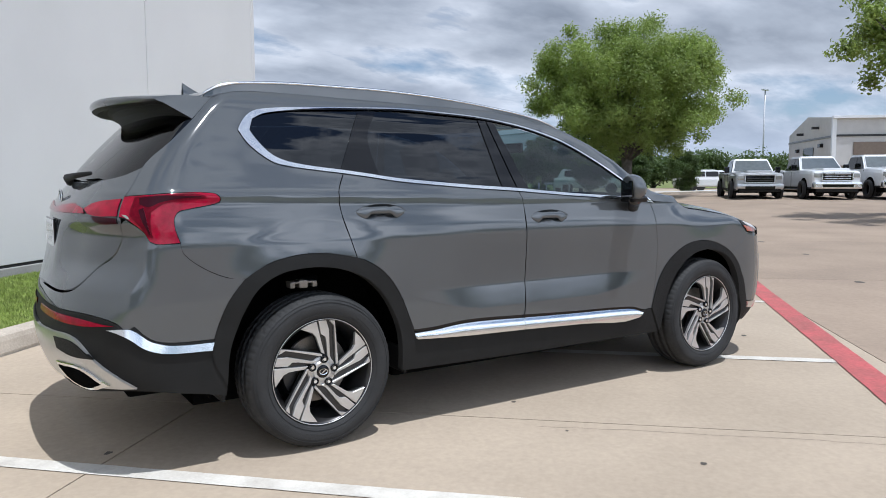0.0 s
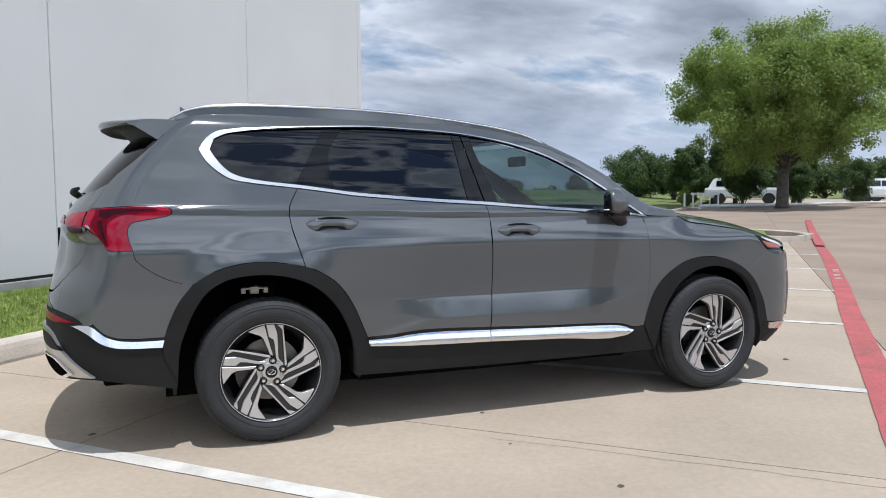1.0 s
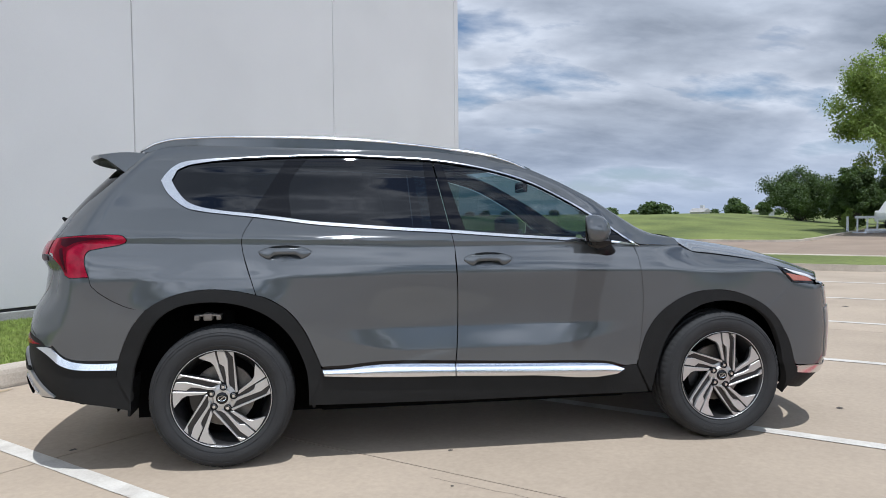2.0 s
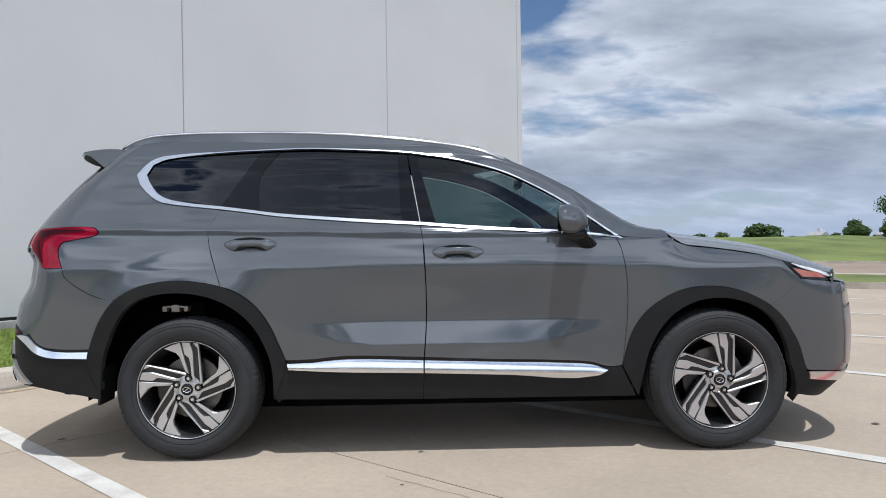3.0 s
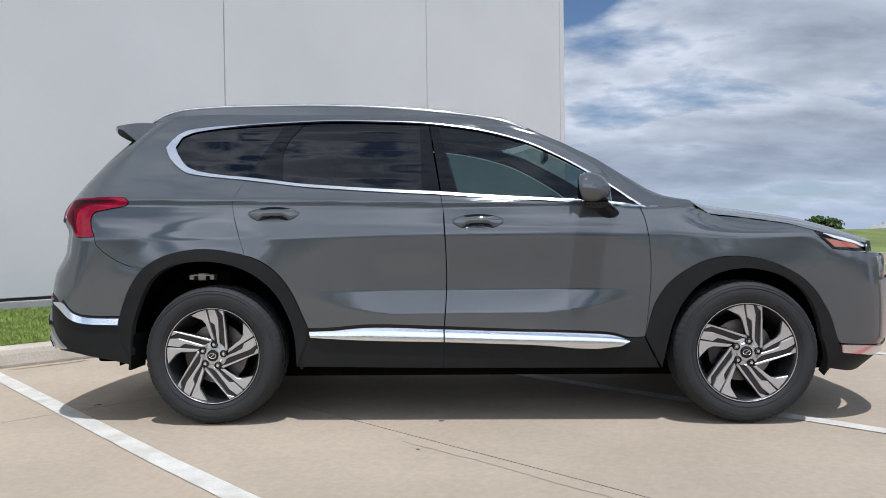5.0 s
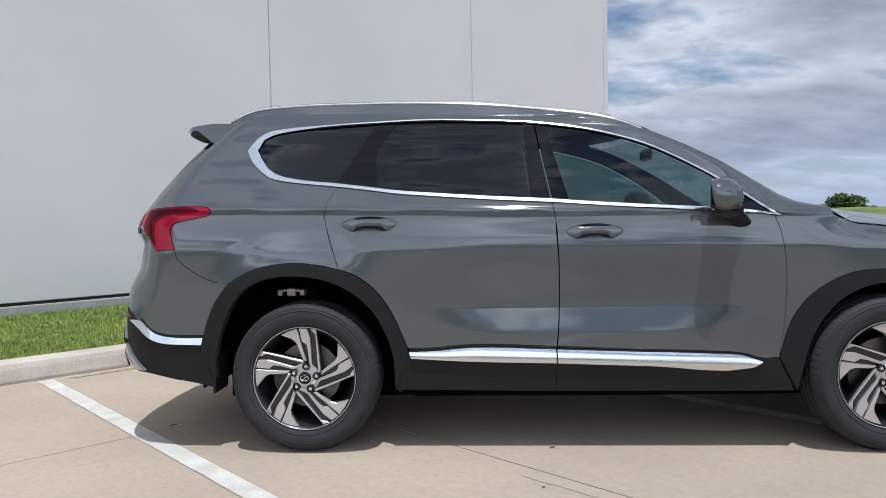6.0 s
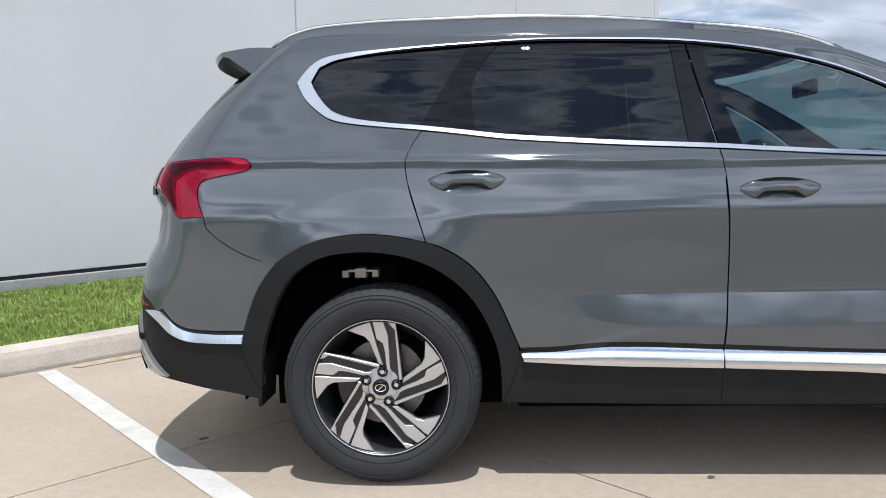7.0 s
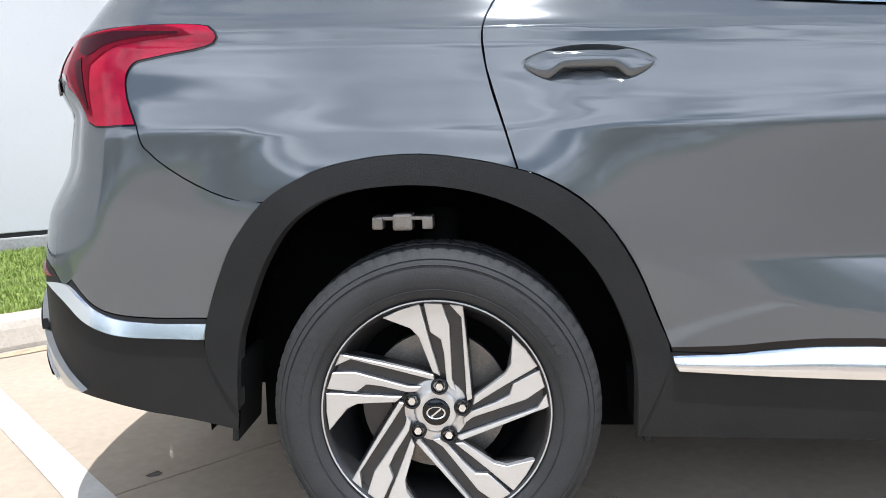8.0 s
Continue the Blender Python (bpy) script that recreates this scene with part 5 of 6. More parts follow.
def blades(name, lo, hi, count, height, mat, ground, m=ENV, seed=1, **tags):
    rng = np.random.default_rng(seed)
    u, w = rng.uniform(lo[0], hi[0], count), rng.uniform(lo[1], hi[1], count)
    h = height * rng.uniform(.5, 1.2, count)
    a, lean = rng.uniform(0, 6.283, count), rng.uniform(-.5, .5, (count, 2))
    wide = .004 + .003 * rng.random(count)
    z = np.array([ground(x, y) for x, y in zip(u, w)])
    co = np.empty((count, 3, 3))
    co[:, 0] = np.stack([u - wide * np.cos(a), -w - wide * np.sin(a), z], 1)
    co[:, 1] = np.stack([u + wide * np.cos(a), -w + wide * np.sin(a), z], 1)
    co[:, 2] = np.stack([u + lean[:, 0] * h, -w + lean[:, 1] * h, z + h], 1)
    me = bpy.data.meshes.new(name)
    me.from_pydata(co.reshape(-1, 3).tolist(), [], np.arange(3 * count).reshape(-1, 3).tolist())
    ob = put(name, me, mat, smooth=False)
    ob.matrix_world = m
    return tagged(ob, kind="stuff", **tags)


blades("grass", (-4.0, -4.14), (4.6, -3.10), 110000, .032, BLADE, lambda u, w: .14 + .20 * step(-3.1, -4.1, w), label="short bright green lawn grass on the verge", category="grass")

# island and far kerb line across the lot
island = sheet("island_grass", many(16.1, 19.5, 5), [2.8, 1.5, 0, -3, -8, -14, -20, -26], FIELD, lambda u, w: rise(u, w) + .13, label="mown grass island between bays and driveway", category="grass", kind="structure")
strip_profile("island_kerb", [(15.95, -26), (15.95, 1.4), (16.2, 2.6), (16.8, 3.4), (17.8, 3.75), (18.8, 3.4), (19.4, 2.6), (19.65, 1.4), (19.65, -26)], [(0.0, -.05), (0, .12), (.03, .14), (.16, .145), (.17, -.05)], KERB, label="pale concrete kerb round the grass island", category="kerb", kind="structure")


def foot(w):
    return 28.9 + 14 * step(-1.9, -.2, w)


def hill_z(u, w):
    u0 = foot(w)
    z = rise(u, w) - .05 + .16 * step(-.1, .5, u - u0)
    z += (.80 + .14 * noise.noise(Vector((u * .09, w * .09, 2)))) * step(0, 15, u - u0) * step(-.6, -11, w) * (1 - step(60, 80, u))
    return z + .05 * noise.noise(Vector((u * .3, w * .3, 5))) * step(.5, 4, u - u0)


sheet("grass_mound", many(28.4, 90, 110), many(-.1, -75, 100), FIELD, hill_z, label="low grassy mound beyond the driveway", category="grass", kind="structure")
strip_profile("far_kerb", [(28.75, -60), (28.75, -3.4), (28.9, -2.2), (29.4, -1.5), (31.5, -1.1), (36, -.75), (42.5, -.35)], [(0, -.1), (0, .06), (.03, .08), (.2, .08), (.21, -.1)], KERB, label="pale kerb at the foot of the mound", category="kerb", kind="structure")
strip_profile("lot_kerb", [(43.3, -.3), (43.3, 60)], [(0, -.1), (0, .10), (-.03, .12), (-.2, .12), (-.21, -.1)], KERB, label="pale kerb at the far side of the driveway", category="kerb", kind="structure")
sheet("far_lot", many(46, 75, 6), many(1.0, 40, 6), CONCRETE, lambda u, w: .34, label="second concrete lot behind the shrubs", category="pavement", kind="structure")

# ---- trees and shrubs ----


def leaf_mesh(name, centres, radii, count, size, seed, squash=.8):
    """Leaf sprays scattered through overlapping clumps, denser towards their skins."""
    rng = np.random.default_rng(seed)
    c, r = np.array(centres, float), np.array(radii, float)
    pick = rng.choice(len(c), count, p=r ** 2 / (r ** 2).sum())
    d = rng.normal(size=(count, 3))
    d /= np.linalg.norm(d, axis=1)[:, None]
    k = rng.random(count) ** .5 * rng.uniform(.75, 1.3, count)
    p = c[pick] + d * (r[pick] * k)[:, None] * np.array([1, 1, squash])
    n = d * .6 + rng.normal(size=(count, 3)) * .6 + np.array([0, 0, .35])
    n /= np.linalg.norm(n, axis=1)[:, None]
    a = np.cross(n, rng.normal(size=(count, 3)))
    a /= np.linalg.norm(a, axis=1)[:, None]
    b = np.cross(n, a)
    s = size * rng.uniform(.6, 1.4, count)[:, None]
    co = np.stack([p - a * s, p + b * s * .55 + n * s * .15, p + a * s, p - b * s * .55 + n * s * .15], 1)
    me = bpy.data.meshes.new(name)
    me.from_pydata(co.reshape(-1, 3).tolist(), [], np.arange(4 * count).reshape(-1, 4).tolist())
    return me


def tree(name, place, height, wide, trunk_h, trunk_r, clumps, leaves, size, seed, mat=None, stems=1, shift=(0, 0), puff=(.06, .125), low=-.75, fork_h=0.0, **tags):
    rng = random.Random(seed)
    root = thing(name, place, **tags)
    bm = bmesh.new()
    centres, radii = [], []
    mid = trunk_h + (height - trunk_h) * .5
    tries = 0
    while len(centres) < clumps and tries < 4000:
        tries += 1
        d = Vector((rng.gauss(0, 1), rng.gauss(0, 1), rng.gauss(0, 1))).normalized()
        if d.z < low:
            continue
        ridge = 1 + .2 * noise.noise(d * 1.9 + Vector((seed, seed * .3, 0)))
        q = rng.uniform(.45, 1.0) * ridge
        r = wide * rng.uniform(*puff)
        x, y = shift[0] + q * d.x * (wide / 2 - r), shift[1] + q * d.y * (wide / 2 - r)
        z = mid + q * d.z * ((height - trunk_h) / 2 - r * .8)
        centres.append((x, y, max(z, trunk_h * .8)))
        radii.append(r)
    fork = Vector((0, 0, fork_h or trunk_h * .85)) if stems > 1 else Vector()
    if stems > 1:
        tube(bm, [Vector(), Vector((0, 0, .25)), fork * .6, fork * 1.08], [trunk_r * 1.35, trunk_r, trunk_r * .92, trunk_r * .95], 14)
    for s in range(stems):
        a = s * 6.283 / stems + .4
        base = fork + (Vector((trunk_r * .45 * math.cos(a), trunk_r * .45 * math.sin(a), -.25)) if stems > 1 else Vector())
        far = wide * .11 if stems > 1 else 0
        tip = Vector((far * math.cos(a) + shift[0], far * math.sin(a) + shift[1], mid + .5))
        r0 = trunk_r * (1 if stems == 1 else .5)
        pts = [base.lerp(tip, t) + Vector((rng.uniform(-.1, .1), rng.uniform(-.1, .1), 0)) * (t > 0) for t in (0, .08, .3, .55, .8, 1)]
        tube(bm, pts, [r0 * (1.35 if stems == 1 else 1), r0, r0 * .8, r0 * .6, r0 * .4, r0 * .2], 10)
    for c, r in list(zip(centres, radii))[: min(clumps, 16)]:
        start = Vector((shift[0] * .2, shift[1] * .2, (fork_h or trunk_h) * rng.uniform(.8, 1.5)))
        end = Vector(c)
        b = start.lerp(end, .5) + Vector((0, 0, -.3 * r))
        tube(bm, [start, b, end], [trunk_r * .28, trunk_r * .17, trunk_r * .04], 6)
    part("trunk", bm, BARK, root, smooth=True).matrix_parent_inverse = Matrix()
    crown = put("crown", leaf_mesh(name, centres, radii, leaves, size, seed), mat or LEAF, root, smooth=False)
    crown.matrix_parent_inverse = Matrix()
    return root


def place_at(x, y, z=0.0):
    return Matrix.Translation((x, y, z))


tree("oak_tree", place_at(29.2, 25.6, .26), 9.9, 12.0, 1.25, .30, 260, 185000, .064, 5, fork_h=2.2, stems=4, shift=(-.35, -.45), puff=(.04, .085), low=-.95, label="large live oak with dense green crown beside the driveway", category="tree")
tree("oak_tree", place_at(21.9, 6.3, .2), 7.4, 7.9, 3.0, .20, 60, 36000, .06, 9, puff=(.045, .10), label="smaller oak with airy green crown", category="tree")
for k, (x, y, z, h, wd) in enumerate([(30.3, 29.5, .22, 2.75, 2.7), (35.2, 30.2, .26, 2.8, 2.1), (40.7, 31.1, .26, 3.3, 2.6)]):
    tree("shrub", place_at(x, y, z), h, wd, .02, .07, 34, 20000, .05, 20 + k, mat=LEAF_DARK, puff=(.13, .2), low=-1, label="dense rounded green shrub in the planting strip", category="shrub", group="shrubs by the driveway")
tree("shrub", place_at(26.8, 30.1, .16), 1.5, 1.0, .02, .05, 16, 5000, .04, 33, puff=(.15, .24), low=-1, label="small light green shrub beside the white fence", category="shrub")
for k, (x, y, z, h, wd, bare) in enumerate([(34.2, 44.7, .7, 4.4, 6.2, .1), (39.4, 42.5, .5, 3.7, 4.6, .1), (37.0, 44.1, .8, 3.2, 3.6, .1), (31.2, 35.2, .3, 4.4, 3.6, .4), (34.2, 34.4, .3, 6.2, 4.8, .8), (36.8, 32.2, .3, 5.4, 3.6, 1.2)]):
    tree("tree", place_at(x, y, z - .3), h, wd, bare, .16, 60, 30000, .075, 40 + k, mat=LEAF_DARK, puff=(.08, .15), low=-1, label="dense dark green tree at the lot's edge", category="tree", group="trees behind the mound")
for k, (x, y, h, wd) in enumerate([(29.3, 57.7, 2.3, 3.6), (56.6, 90.8, 3.4, 3.8), (70.2, 105.9, 3.3, 3.0), (88, 122, 3.0, 5), (57.8, 42.9, 4.2, 8), (64.8, 41.7, 4.1, 10), (72, 38, 4.0, 10), (58, 49, 4.2, 8), (50, 47, 4.4, 7)]):
    tree("far_tree", place_at(x, y, .13), h, wd, .2, .18, 30, 7000, .16, 70 + k, mat=LEAF_DARK, puff=(.11, .19), low=-1, label="distant dark green tree", category="tree", group="distant trees")


def tree_band(name, a, b, height, count, seed, **tags):
    rng = random.Random(seed)
    centres, radii = [], []
    for k in range(count):
        t = (k + rng.random()) / count
        h = height * rng.uniform(.6, 1.15)
        centres.append((a[0] + (b[0] - a[0]) * t + rng.uniform(-6, 6), a[1] + (b[1] - a[1]) * t + rng.uniform(-6, 6), h * .5))
        radii.append(h * .75)
    ob = put(name, leaf_mesh(name, centres, radii, count * 260, .7, seed, squash=.65), LEAF_DARK, smooth=False)
    return tagged(ob, kind="stuff", **tags)


tree_band("far_woods", (-150, 420), (480, 260), 3.6, 70, 3, label="low distant line of dark green woods", category="woods")
# unseen woods, assumed; they supply the dark horizon band mirrored in the car's side
tree_band("woods_behind", (-150, -70), (100, -125), 15.0, 70, 8, label="added low line of dark green woods, out of view across the lot", category="woods")
tree_band("woods_beside", (100, -125), (190, -20), 12.5, 44, 12, label="added low line of dark green woods, out of view beside the lot", category="woods")

# ---- parked vehicles, fence, lamp post, hall ----


def pickup(name, place, lift, grille, bull=False, paint=None, **tags):
    """A crew-cab pickup, nose along -y, centred at the origin on the ground."""
    root = thing(name, place, **tags)

    def add(n, bm, mat, label="", smooth=False):
        ob = part(n, bm, mat, root, label, smooth)
        ob.matrix_parent_inverse = Matrix()
        return ob
    z = lift

    def hull(rows, bevel):
        """A closed shell through rings of (half width, y, low, high), narrower at the top."""
        bm = bmesh.new()
        rings = []
        for w, y, lo, hi in rows:
            c = .10 * (hi - lo)
            rings.append([bm.verts.new((x, y, h + z)) for x, h in ((-w * .96, lo), (-w, lo + c), (-w, hi - 2.2 * c), (-w * .955, hi - .6 * c), (-w * .80, hi), (0, hi + .025), (w * .80, hi), (w * .955, hi - .6 * c), (w, hi - 2.2 * c), (w, lo + c), (w * .96, lo))])
        for p, q in zip(rings, rings[1:]):
            for k in range(11):
                bm.faces.new((p[k], p[(k + 1) % 11], q[(k + 1) % 11], q[k]))
        bm.faces.new(rings[0][::-1])
        bm.faces.new(rings[-1])
        bmesh.ops.recalc_face_normals(bm, faces=bm.faces)
        if bevel:
            sharp = [e for e in bm.edges if len(e.link_faces) == 2 and e.calc_face_angle() > .6]
            bmesh.ops.bevel(bm, geom=sharp, offset=bevel, segments=2, affect="EDGES")
        return bm
    add("front_body", hull([(.93, -2.90, .50, 1.16), (.99, -2.80, .46, 1.22), (1.0, -2.2, .44, 1.27), (1.0, -1.15, .44, 1.31)], .02), paint or WHITE)
    bm = bmesh.new()
    box(bm, (-.55, -2.78, 1.20 + z), (.55, -1.2, 1.335 + z), .05)
    add("hood_bulge", bm, paint or WHITE)
    for s in (-1, 1):
        for y in (-1.16, -.14, .98):
            bm = bmesh.new()
            box(bm, (s * .984 - .006, y - .008, .52 + z), (s * .984 + .006, y + .008, 1.2 + z))
            add("door_gap", bm, DARK)
        bm = bmesh.new()
        box(bm, (s * .985 - .01, -2.75, .44 + z), (s * .985 + .01, 2.8, .52 + z), .004)
        add("rocker", bm, BLACK)
    bm = bmesh.new()
    box(bm, (-.98, -1.2, .48 + z), (.98, 1.0, 1.24 + z), .06)
    add("cab_body", bm, paint or WHITE)
    bm = bmesh.new()
    box(bm, (-.99, 1.02, .52 + z), (.99, 2.9, 1.26 + z), .05)
    add("bed", bm, paint or WHITE)
    bm = bmesh.new()
    low = [(-.94, -1.22, 1.2), (.94, -1.22, 1.2), (.94, .95, 1.2), (-.94, .95, 1.2)]
    top = [(-.74, -.42, 1.90), (.74, -.42, 1.90), (.74, .80, 1.90), (-.74, .80, 1.90)]
    a = [bm.verts.new((p[0], p[1], p[2] + z)) for p in low]
    b = [bm.verts.new((p[0], p[1], p[2] + z)) for p in top]
    bm.faces.new(b)
    for k in range(4):
        bm.faces.new((a[k], a[(k + 1) % 4], b[(k + 1) % 4], b[k]))
    bmesh.ops.recalc_face_normals(bm, faces=bm.faces)
    bmesh.ops.bevel(bm, geom=[e for e in bm.edges], offset=.05, segments=2, affect="EDGES")
    add("cab_roof", bm, paint or WHITE)

    def pane(n, corners, mat=GLOSS):
        bm = bmesh.new()
        v = [bm.verts.new((p[0], p[1], p[2] + z)) for p in corners]
        f = bm.faces.new(v)
        made = bmesh.ops.extrude_face_region(bm, geom=[f])
        f.normal_update()
        for w in [g for g in made["geom"] if isinstance(g, bmesh.types.BMVert)]:
            w.co += f.normal * .015
        bmesh.ops.recalc_face_normals(bm, faces=bm.faces)
        add(n, bm, mat)
    pane("windscreen", [(-.83, -1.085, 1.34), (.83, -1.085, 1.34), (.69, -.545, 1.815), (-.69, -.545, 1.815)], FAR_SKY_GLASS)
    for s in (-1, 1):
        pane("side_window", [(s * .932, -1.02, 1.26), (s * .932, -.16, 1.26), (s * .785, -.16, 1.80), (s * .785, -.42, 1.80)])
        pane("side_window", [(s * .932, -.10, 1.26), (s * .932, .80, 1.26), (s * .785, .66, 1.80), (s * .785, -.10, 1.80)])
        bm = bmesh.new()
        box(bm, (s * 1.12 - .11, -.95, 1.25 + z), (s * 1.12 + .11, -.83, 1.52 + z), .03)
        add("wing_mirror", bm, GLOSS)
        bm = bmesh.new()
        box(bm, (s * .78 - .15, -2.925, .93 + z), (s * .78 + .15, -2.80, 1.12 + z), .03)
        add("head_lamp", bm, CLEAR)
        bm = bmesh.new()
        box(bm, (s * .85 - .09, -3.0, .62 + z), (s * .85 + .09, -2.93, .72 + z), .01)
        add("fog_lamp", bm, GLOSS)
        for y in (-1.85, 1.90):
            bm = bmesh.new()
            r = .40
            revolve(bm, [(r * .62, -.02), (r * .66, -.06), (r * .92, -.06), (r, -.02), (r, .22), (r * .62, .22)], 28, m=Matrix.Translation((s * .93, y, r)) @ Matrix.Rotation(-s * math.pi / 2, 4, "Z") @ Matrix.Translation((0, -.02, 0)), close=True)
            bmesh.ops.recalc_face_normals(bm, faces=bm.faces)
            wheel = add("wheel", bm, RUBBER, smooth=True)
            bm = bmesh.new()
            revolve(bm, [(.0001, -.045), (r * .3, -.05), (r * .55, -.03), (r * .64, -.04), (r * .64, .05)], 20, m=Matrix.Translation((s * .93, y, r)) @ Matrix.Rotation(-s * math.pi / 2, 4, "Z"))
            bmesh.ops.recalc_face_normals(bm, faces=bm.faces)
            rim = part("rim", bm, SILVER, wheel, smooth=True)
            rim.matrix_parent_inverse = Matrix()
            bm = bmesh.new()
            revolve(bm, [(.0001, 0), (r * 1.16, 0), (r * 1.16, .03), (.0001, .03)], 28, m=Matrix.Translation((s * .985, y, r + .06)) @ Matrix.Rotation(-s * math.pi / 2, 4, "Z"))
            add("wheel_arch", bm, DARK)
    bm = bmesh.new()
    box(bm, (-.62, -2.955, .78 + z), (.62, -2.86, 1.15 + z), .04)
    add("grille", bm, GLOSS)
    for lo, hi in (((-.63, -2.97, 1.11), (.63, -2.93, 1.155)), ((-.63, -2.97, .775), (.63, -2.93, .81)), ((-.64, -2.97, .80), (-.59, -2.93, 1.13)), ((.59, -2.97, .80), (.64, -2.93, 1.13))):
        bm = bmesh.new()
        box(bm, (lo[0], lo[1], lo[2] + z), (hi[0], hi[1], hi[2] + z), .01)
        add("grille_frame", bm, CHROME if grille is CHROME else SILVER)
    for k in range(3 if grille is CHROME else 2):
        bm = bmesh.new()
        box(bm, (-.54, -2.985, .86 + z + .10 * k), (.54, -2.95, .90 + z + .10 * k), .01)
        add("grille_bar", bm, CHROME if grille is CHROME else GUNMETAL)
    bm = bmesh.new()
    box(bm, (-.98, -3.06, .44), (.98, -2.70, .74 + z), .07)
    add("front_bumper", bm, CHROME if grille is CHROME else SILVER)
    bm = bmesh.new()
    box(bm, (-.86, -3.0, .30), (.86, -2.72, .46), .05)
    add("valance", bm, BLACK)
    bm = bmesh.new()
    box(bm, (-.62, -3.10, .52 + z), (.62, -3.0, .64 + z), .02)
    add("air_intake", bm, GLOSS)
    bm = bmesh.new()
    box(bm, (-.90, -2.9, .26), (.90, 2.6, .60 + z), .02)
    add("chassis", bm, DARK)
    for s in (-1, 1):
        bm = bmesh.new()
        tube(bm, [(s * 1.0, -1.25, .40 + z), (s * 1.0, 1.1, .40 + z)], [.05, .05])
        add("side_step", bm, GLOSS)
        for y in (-.62, .12):
            bm = bmesh.new()
            box(bm, (s * .985 - .015, y, 1.08 + z), (s * .985 + .015, y + .16, 1.11 + z), .006)
            add("door_handle", bm, CHROME)
    if bull:
        bm = bmesh.new()
        for x in (-.9, -.45, .45, .9):
            tube(bm, [(x, -3.14, .55 + z), (x, -3.16, 1.15 + z)], [.035, .035])
        for h in (.6, .9, 1.15):
            tube(bm, [(-.95, -3.15, h + z), (.95, -3.15, h + z)], [.035, .035])
        add("bull_bar", bm, GLOSS, "black tube bull bar")
    return root


def facing(x, y, z, turn):
    return Matrix.Translation((x, y, z)) @ Matrix.Rotation(radians(turn), 4, "Z")


pickup("pickup", facing(30.6, 19.1, .37, -46), -.08, GLOSS, paint=SILVER_PAINT, label="silver crew-cab pickup with a black grille", category="pickup", group="parked pickups")
pickup("pickup", facing(32.1, 16.8, .37, -40), .0, CHROME, label="tall white crew-cab pickup with a chrome grille", category="pickup", group="parked pickups")
pickup("pickup", facing(34.1, 15.0, .40, -39), .03, CHROME, bull=True, label="raised white pickup with a black bull bar", category="pickup", group="parked pickups")


def wagon(name, place, **tags):
    root = thing(name, place, **tags)

    def add(n, bm, mat):
        ob = part(n, bm, mat, root)
        ob.matrix_parent_inverse = Matrix()
    bm = bmesh.new()
    box(bm, (-.9, -2.3, .35), (.9, 2.3, 1.0), .14)
    add("body", bm, WHITE)
    bm = bmesh.new()
    a = [bm.verts.new(p) for p in ((-.84, -1.1, .96), (.84, -1.1, .96), (.84, 2.1, .96), (-.84, 2.1, .96))]
    b = [bm.verts.new(p) for p in ((-.66, -.4, 1.58), (.66, -.4, 1.58), (.66, 1.75, 1.58), (-.66, 1.75, 1.58))]
    bm.faces.new(b)
    for k in range(4):
        bm.faces.new((a[k], a[(k + 1) % 4], b[(k + 1) % 4], b[k]))
    bmesh.ops.recalc_face_normals(bm, faces=bm.faces)
    bmesh.ops.bevel(bm, geom=bm.edges[:], offset=.06, segments=2, affect="EDGES")
    add("cabin", bm, WHITE)
    for s in (-1, 1):
        for y0, y1 in ((-.55, .35), (.42, 1.6)):
            bm = bmesh.new()
            box(bm, (s * .765 - .02, y0, 1.08), (s * .765 + .02, y1, 1.45), .015, m=Matrix.Translation((s * .765, 0, 1.25)) @ Matrix.Rotation(radians(-s * 16), 4, "Y") @ Matrix.Translation((-s * .765, 0, -1.25)))
            add("side_window", bm, GLOSS)
        for y in (-1.4, 1.4):
            bm = bmesh.new()
            revolve(bm, [(.0001, -.03), (.20, -.03), (.21, -.05), (.30, -.05), (.34, -.02), (.34, .2), (.0001, .2)], 24, m=Matrix.Translation((s * .86, y, .34)) @ Matrix.Rotation(-s * math.pi / 2, 4, "Z"))
            bmesh.ops.recalc_face_normals(bm, faces=bm.faces)
            add("wheel", bm, RUBBER)
    return root


for x, y, turn in ((33.6, 33.0, 47), (44.7, 32.3, 55), (48.5, 34.5, 55), (57, 33.0, 30)):
    wagon("parked_car", facing(x, y, .34, turn), label="white car parked in the far lot", category="car", group="far parked cars")

# white rail fence
fence = thing("fence", facing(25.8, 28.9, .14, -43), label="low white post-and-rail fence by the mound", category="fence")
for k in range(5):
    ob = boxed("post", (k * .42 - .04, -.04, 0), (k * .42 + .04, .04, .92), WHITE, fence, bevel=.01, m=Matrix.Shear("XZ", 4, (.45 if k == 0 else 0, 0)))
    ob.matrix_parent_inverse = Matrix()
for z in (.12, .88):
    ob = boxed("rail", (-.05 + .4 * z, -.05, z - .06), (1.74, -.01, z + .06), WHITE, fence, bevel=.01)
    ob.matrix_parent_inverse = Matrix()
long_fence = thing("low_rail", Matrix(), label="long low white pipe rail along the planting strip", category="rail")
bm = bmesh.new()
line = [(25.9, 27.8, .38), (31.2, 27.3, .42), (39.9, 28.7, .43), (46.0, 31.2, .45)]
tube(bm, line, [.08] * 4)
part("rail", bm, WHITE, long_fence, smooth=True)
for p, q in zip(line, line[1:]):
    for f in (0, .5):
        x, y, z = [a + (b - a) * f for a, b in zip(p, q)]
        bm = bmesh.new()
        tube(bm, [(x, y, .1), (x, y, z)], [.045, .045])
        part("post", bm, WHITE, long_fence, smooth=True)


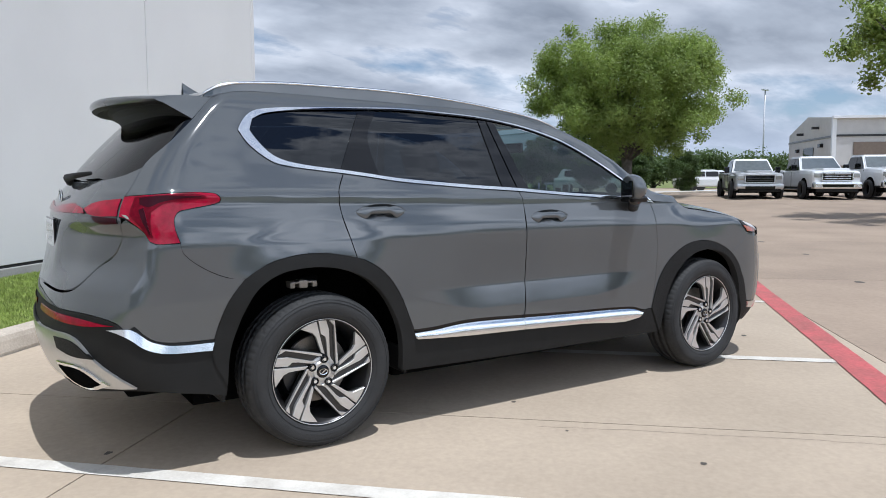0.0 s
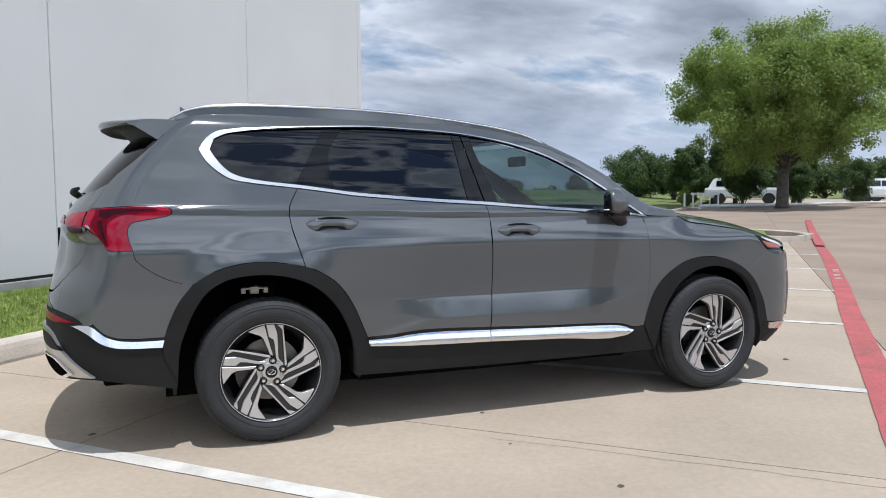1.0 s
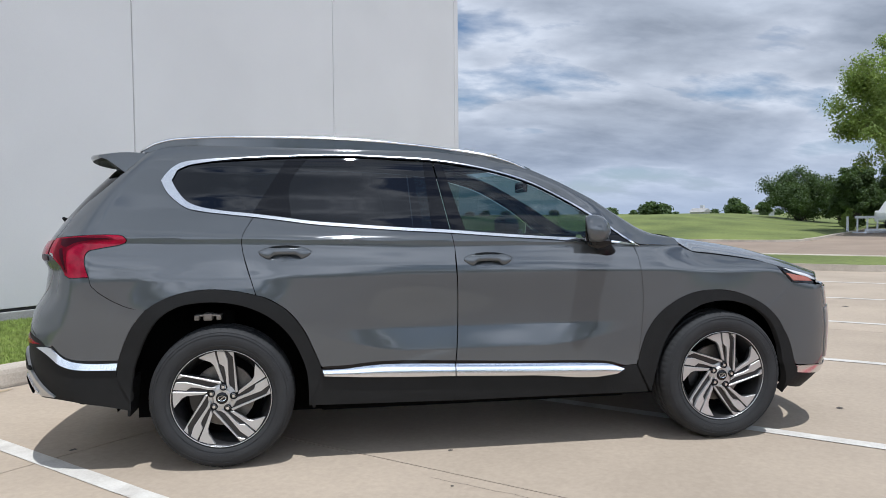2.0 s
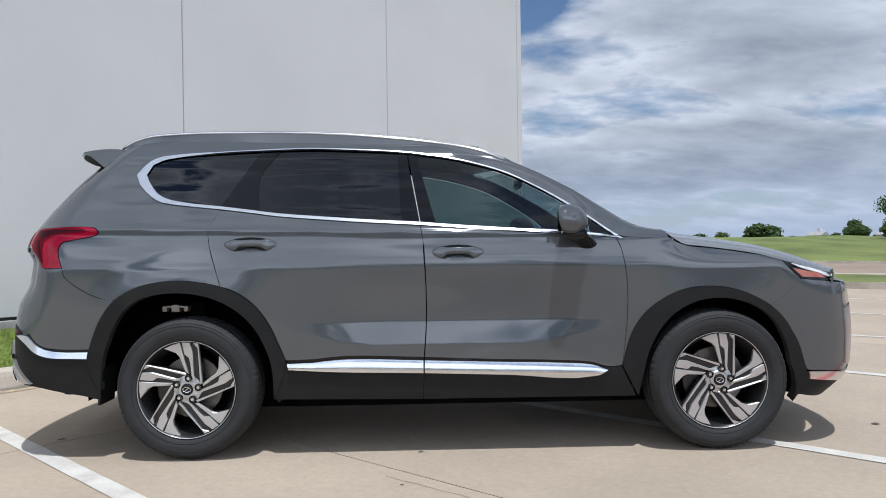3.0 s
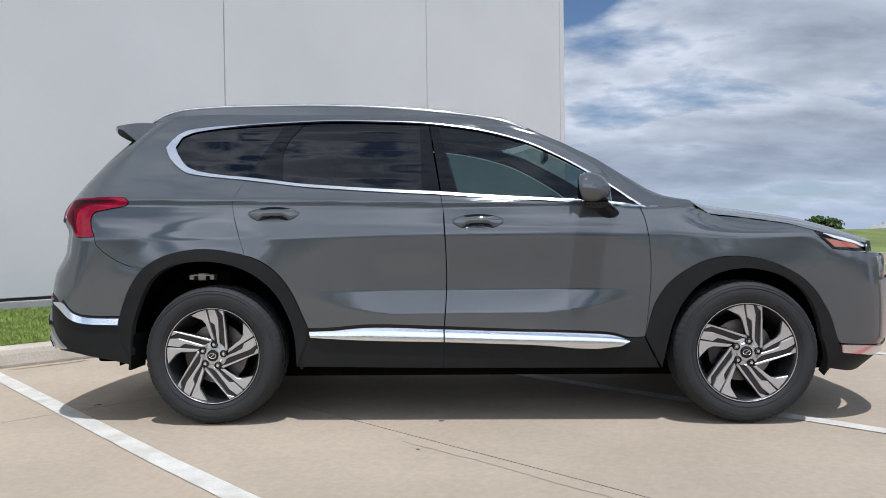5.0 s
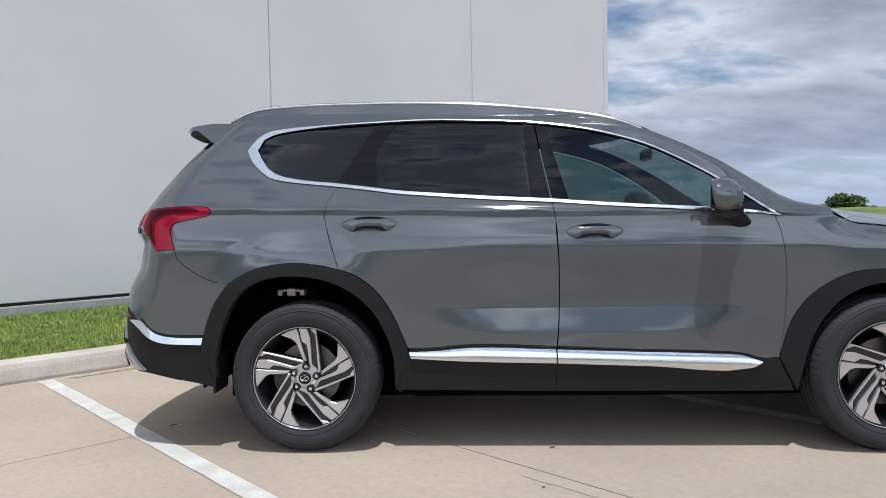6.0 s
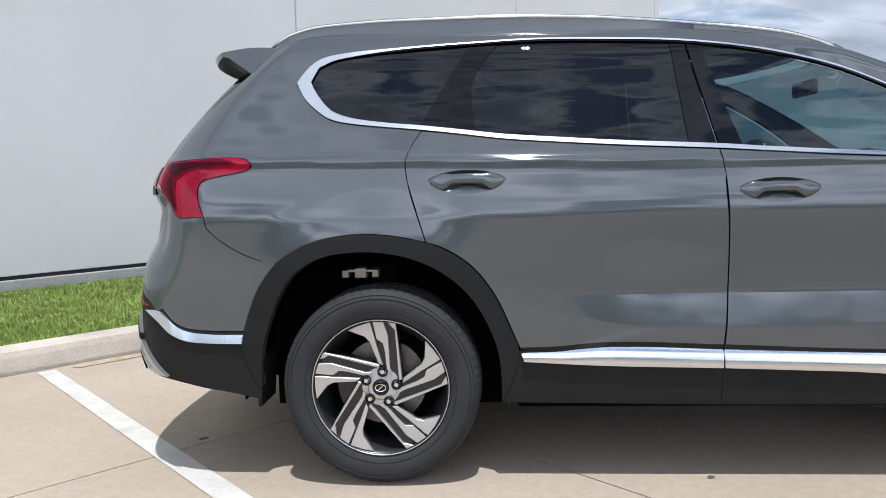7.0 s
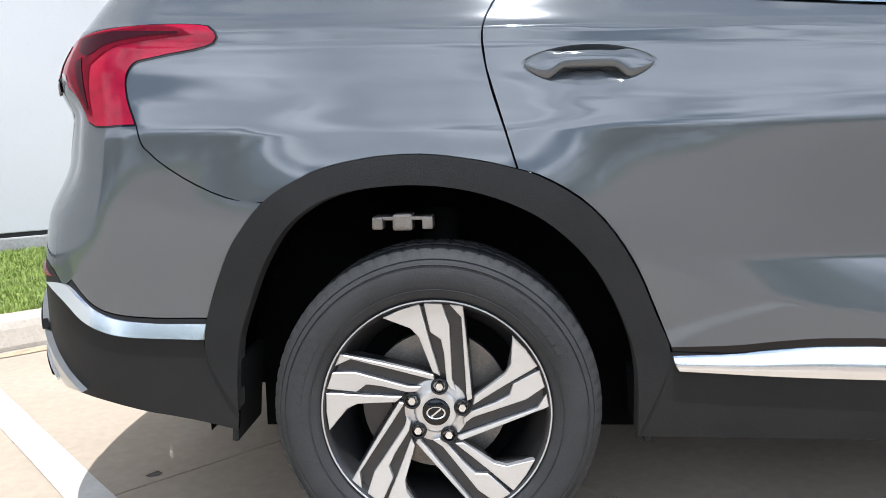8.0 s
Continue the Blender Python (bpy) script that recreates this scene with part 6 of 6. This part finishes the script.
def house(place, wide, **tags):
    """A small far house: walls, gable roof, chimney."""
    root = thing("house", place, **tags)
    ob = boxed("wall", (-wide / 2, -1.2, 0), (wide / 2, 1.2, 1.6), BEIGE, root)
    ob.matrix_parent_inverse = Matrix()
    bm = bmesh.new()
    a = [bm.verts.new(p) for p in ((-wide / 2 - .3, -1.4, 1.55), (-wide / 2 - .3, 1.4, 1.55), (wide / 2 + .3, 1.4, 1.55), (wide / 2 + .3, -1.4, 1.55))]
    b = [bm.verts.new(p) for p in ((0, -1.4, 2.2), (0, 1.4, 2.2))]
    for f in ((a[0], a[1], b[1], b[0]), (a[3], b[0], b[1], a[2]), (a[0], b[0], a[3]), (a[1], a[2], b[1]), (a[0], a[3], a[2], a[1])):
        bm.faces.new(f)
    bmesh.ops.recalc_face_normals(bm, faces=bm.faces)
    part("roof", bm, PLINTH, root).matrix_parent_inverse = Matrix()
    ob = boxed("chimney", (wide * .2, -.3, 1.8), (wide * .2 + .6, .3, 2.7), WALL, root)
    ob.matrix_parent_inverse = Matrix()


house(facing(64.8, 116.0, -.1, 35), 2.4, label="small pale far house with a grey roof", category="house", group="far houses")
house(facing(75.0, 113.5, -.1, 35), 3.4, label="small pale far house with a grey roof", category="house", group="far houses")

# lamp post
lamp_post = thing("lamp_post", place_at(73.3, 47.1, .2), label="tall pale steel lamp post", category="lamp post")
bm = bmesh.new()
tube(bm, [(0, 0, 0), (0, 0, 10.7)], [.10, .07], 12)
ob = part("pole", bm, STEEL, lamp_post, smooth=True)
ob.matrix_parent_inverse = Matrix()
ob = boxed("lamp_head", (-.45, -.2, 10.65), (.45, .2, 10.8), STEEL, lamp_post, bevel=.03)
ob.matrix_parent_inverse = Matrix()

# metal hall behind the pickups, its gable end half turned to the lot
hall = thing("hall", Matrix.Translation((52.5, 27.5, .3)) @ Matrix.Rotation(radians(46.2), 4, "Z"), label="pale metal-sided workshop hall with brown trim", category="building")


def hall_part(n, bm, mat):
    ob = part(n, bm, mat, hall)
    ob.matrix_parent_inverse = Matrix()
    return ob


bm = bmesh.new()
prof = [(0, 0), (0, 5.4), (6.5, 5.9), (12, 4.7), (12, 0)]
f = [bm.verts.new((x, 0, z)) for x, z in prof]
b = [bm.verts.new((x, -30, z)) for x, z in prof]
bm.faces.new(f)
bm.faces.new(b[::-1])
for k in range(5):
    bm.faces.new((f[k], f[(k + 1) % 5], b[(k + 1) % 5], b[k]))
bmesh.ops.recalc_face_normals(bm, faces=bm.faces)
hall_part("hall_wall", bm, BEIGE)
for n, lo, hi, mat in (("base_band", (0, 0, 0), (12, .05, 1.9), BROWN), ("trim_band", (0, 0, 3.95), (12, .06, 4.1), GUNMETAL), ("window", (4.6, 0, 2.2), (7.4, .06, 3.4), GLOSS), ("wall_lamp", (2.2, 0, 3.3), (2.8, .25, 3.6), GLOSS), ("wall_lamp", (8.6, 0, 3.1), (9.1, .25, 3.4), GLOSS), ("vent_hood", (3.4, 0, 4.75), (3.65, .5, 4.95), GUNMETAL), ("vent_hood", (7.6, 0, 4.48), (7.85, .5, 4.68), GUNMETAL),
                       ("corner_post", (-.12, -.2, 0), (.2, .08, 5.4), WHITE), ("side_base", (-.05, -30, 0), (0, 0, 1.9), BROWN), ("side_door", (-.08, -9, 0), (0, -1.4, 3.6), BROWN), ("side_trim", (-.07, -30, 4.0), (0, 0, 4.15), GUNMETAL), ("eave", (-.3, -30.1, 5.3), (.1, .1, 5.5), WHITE)):
    bm = bmesh.new()
    box(bm, lo, hi, .01)
    hall_part(n, bm, mat)
bpy.context.view_layer.update()
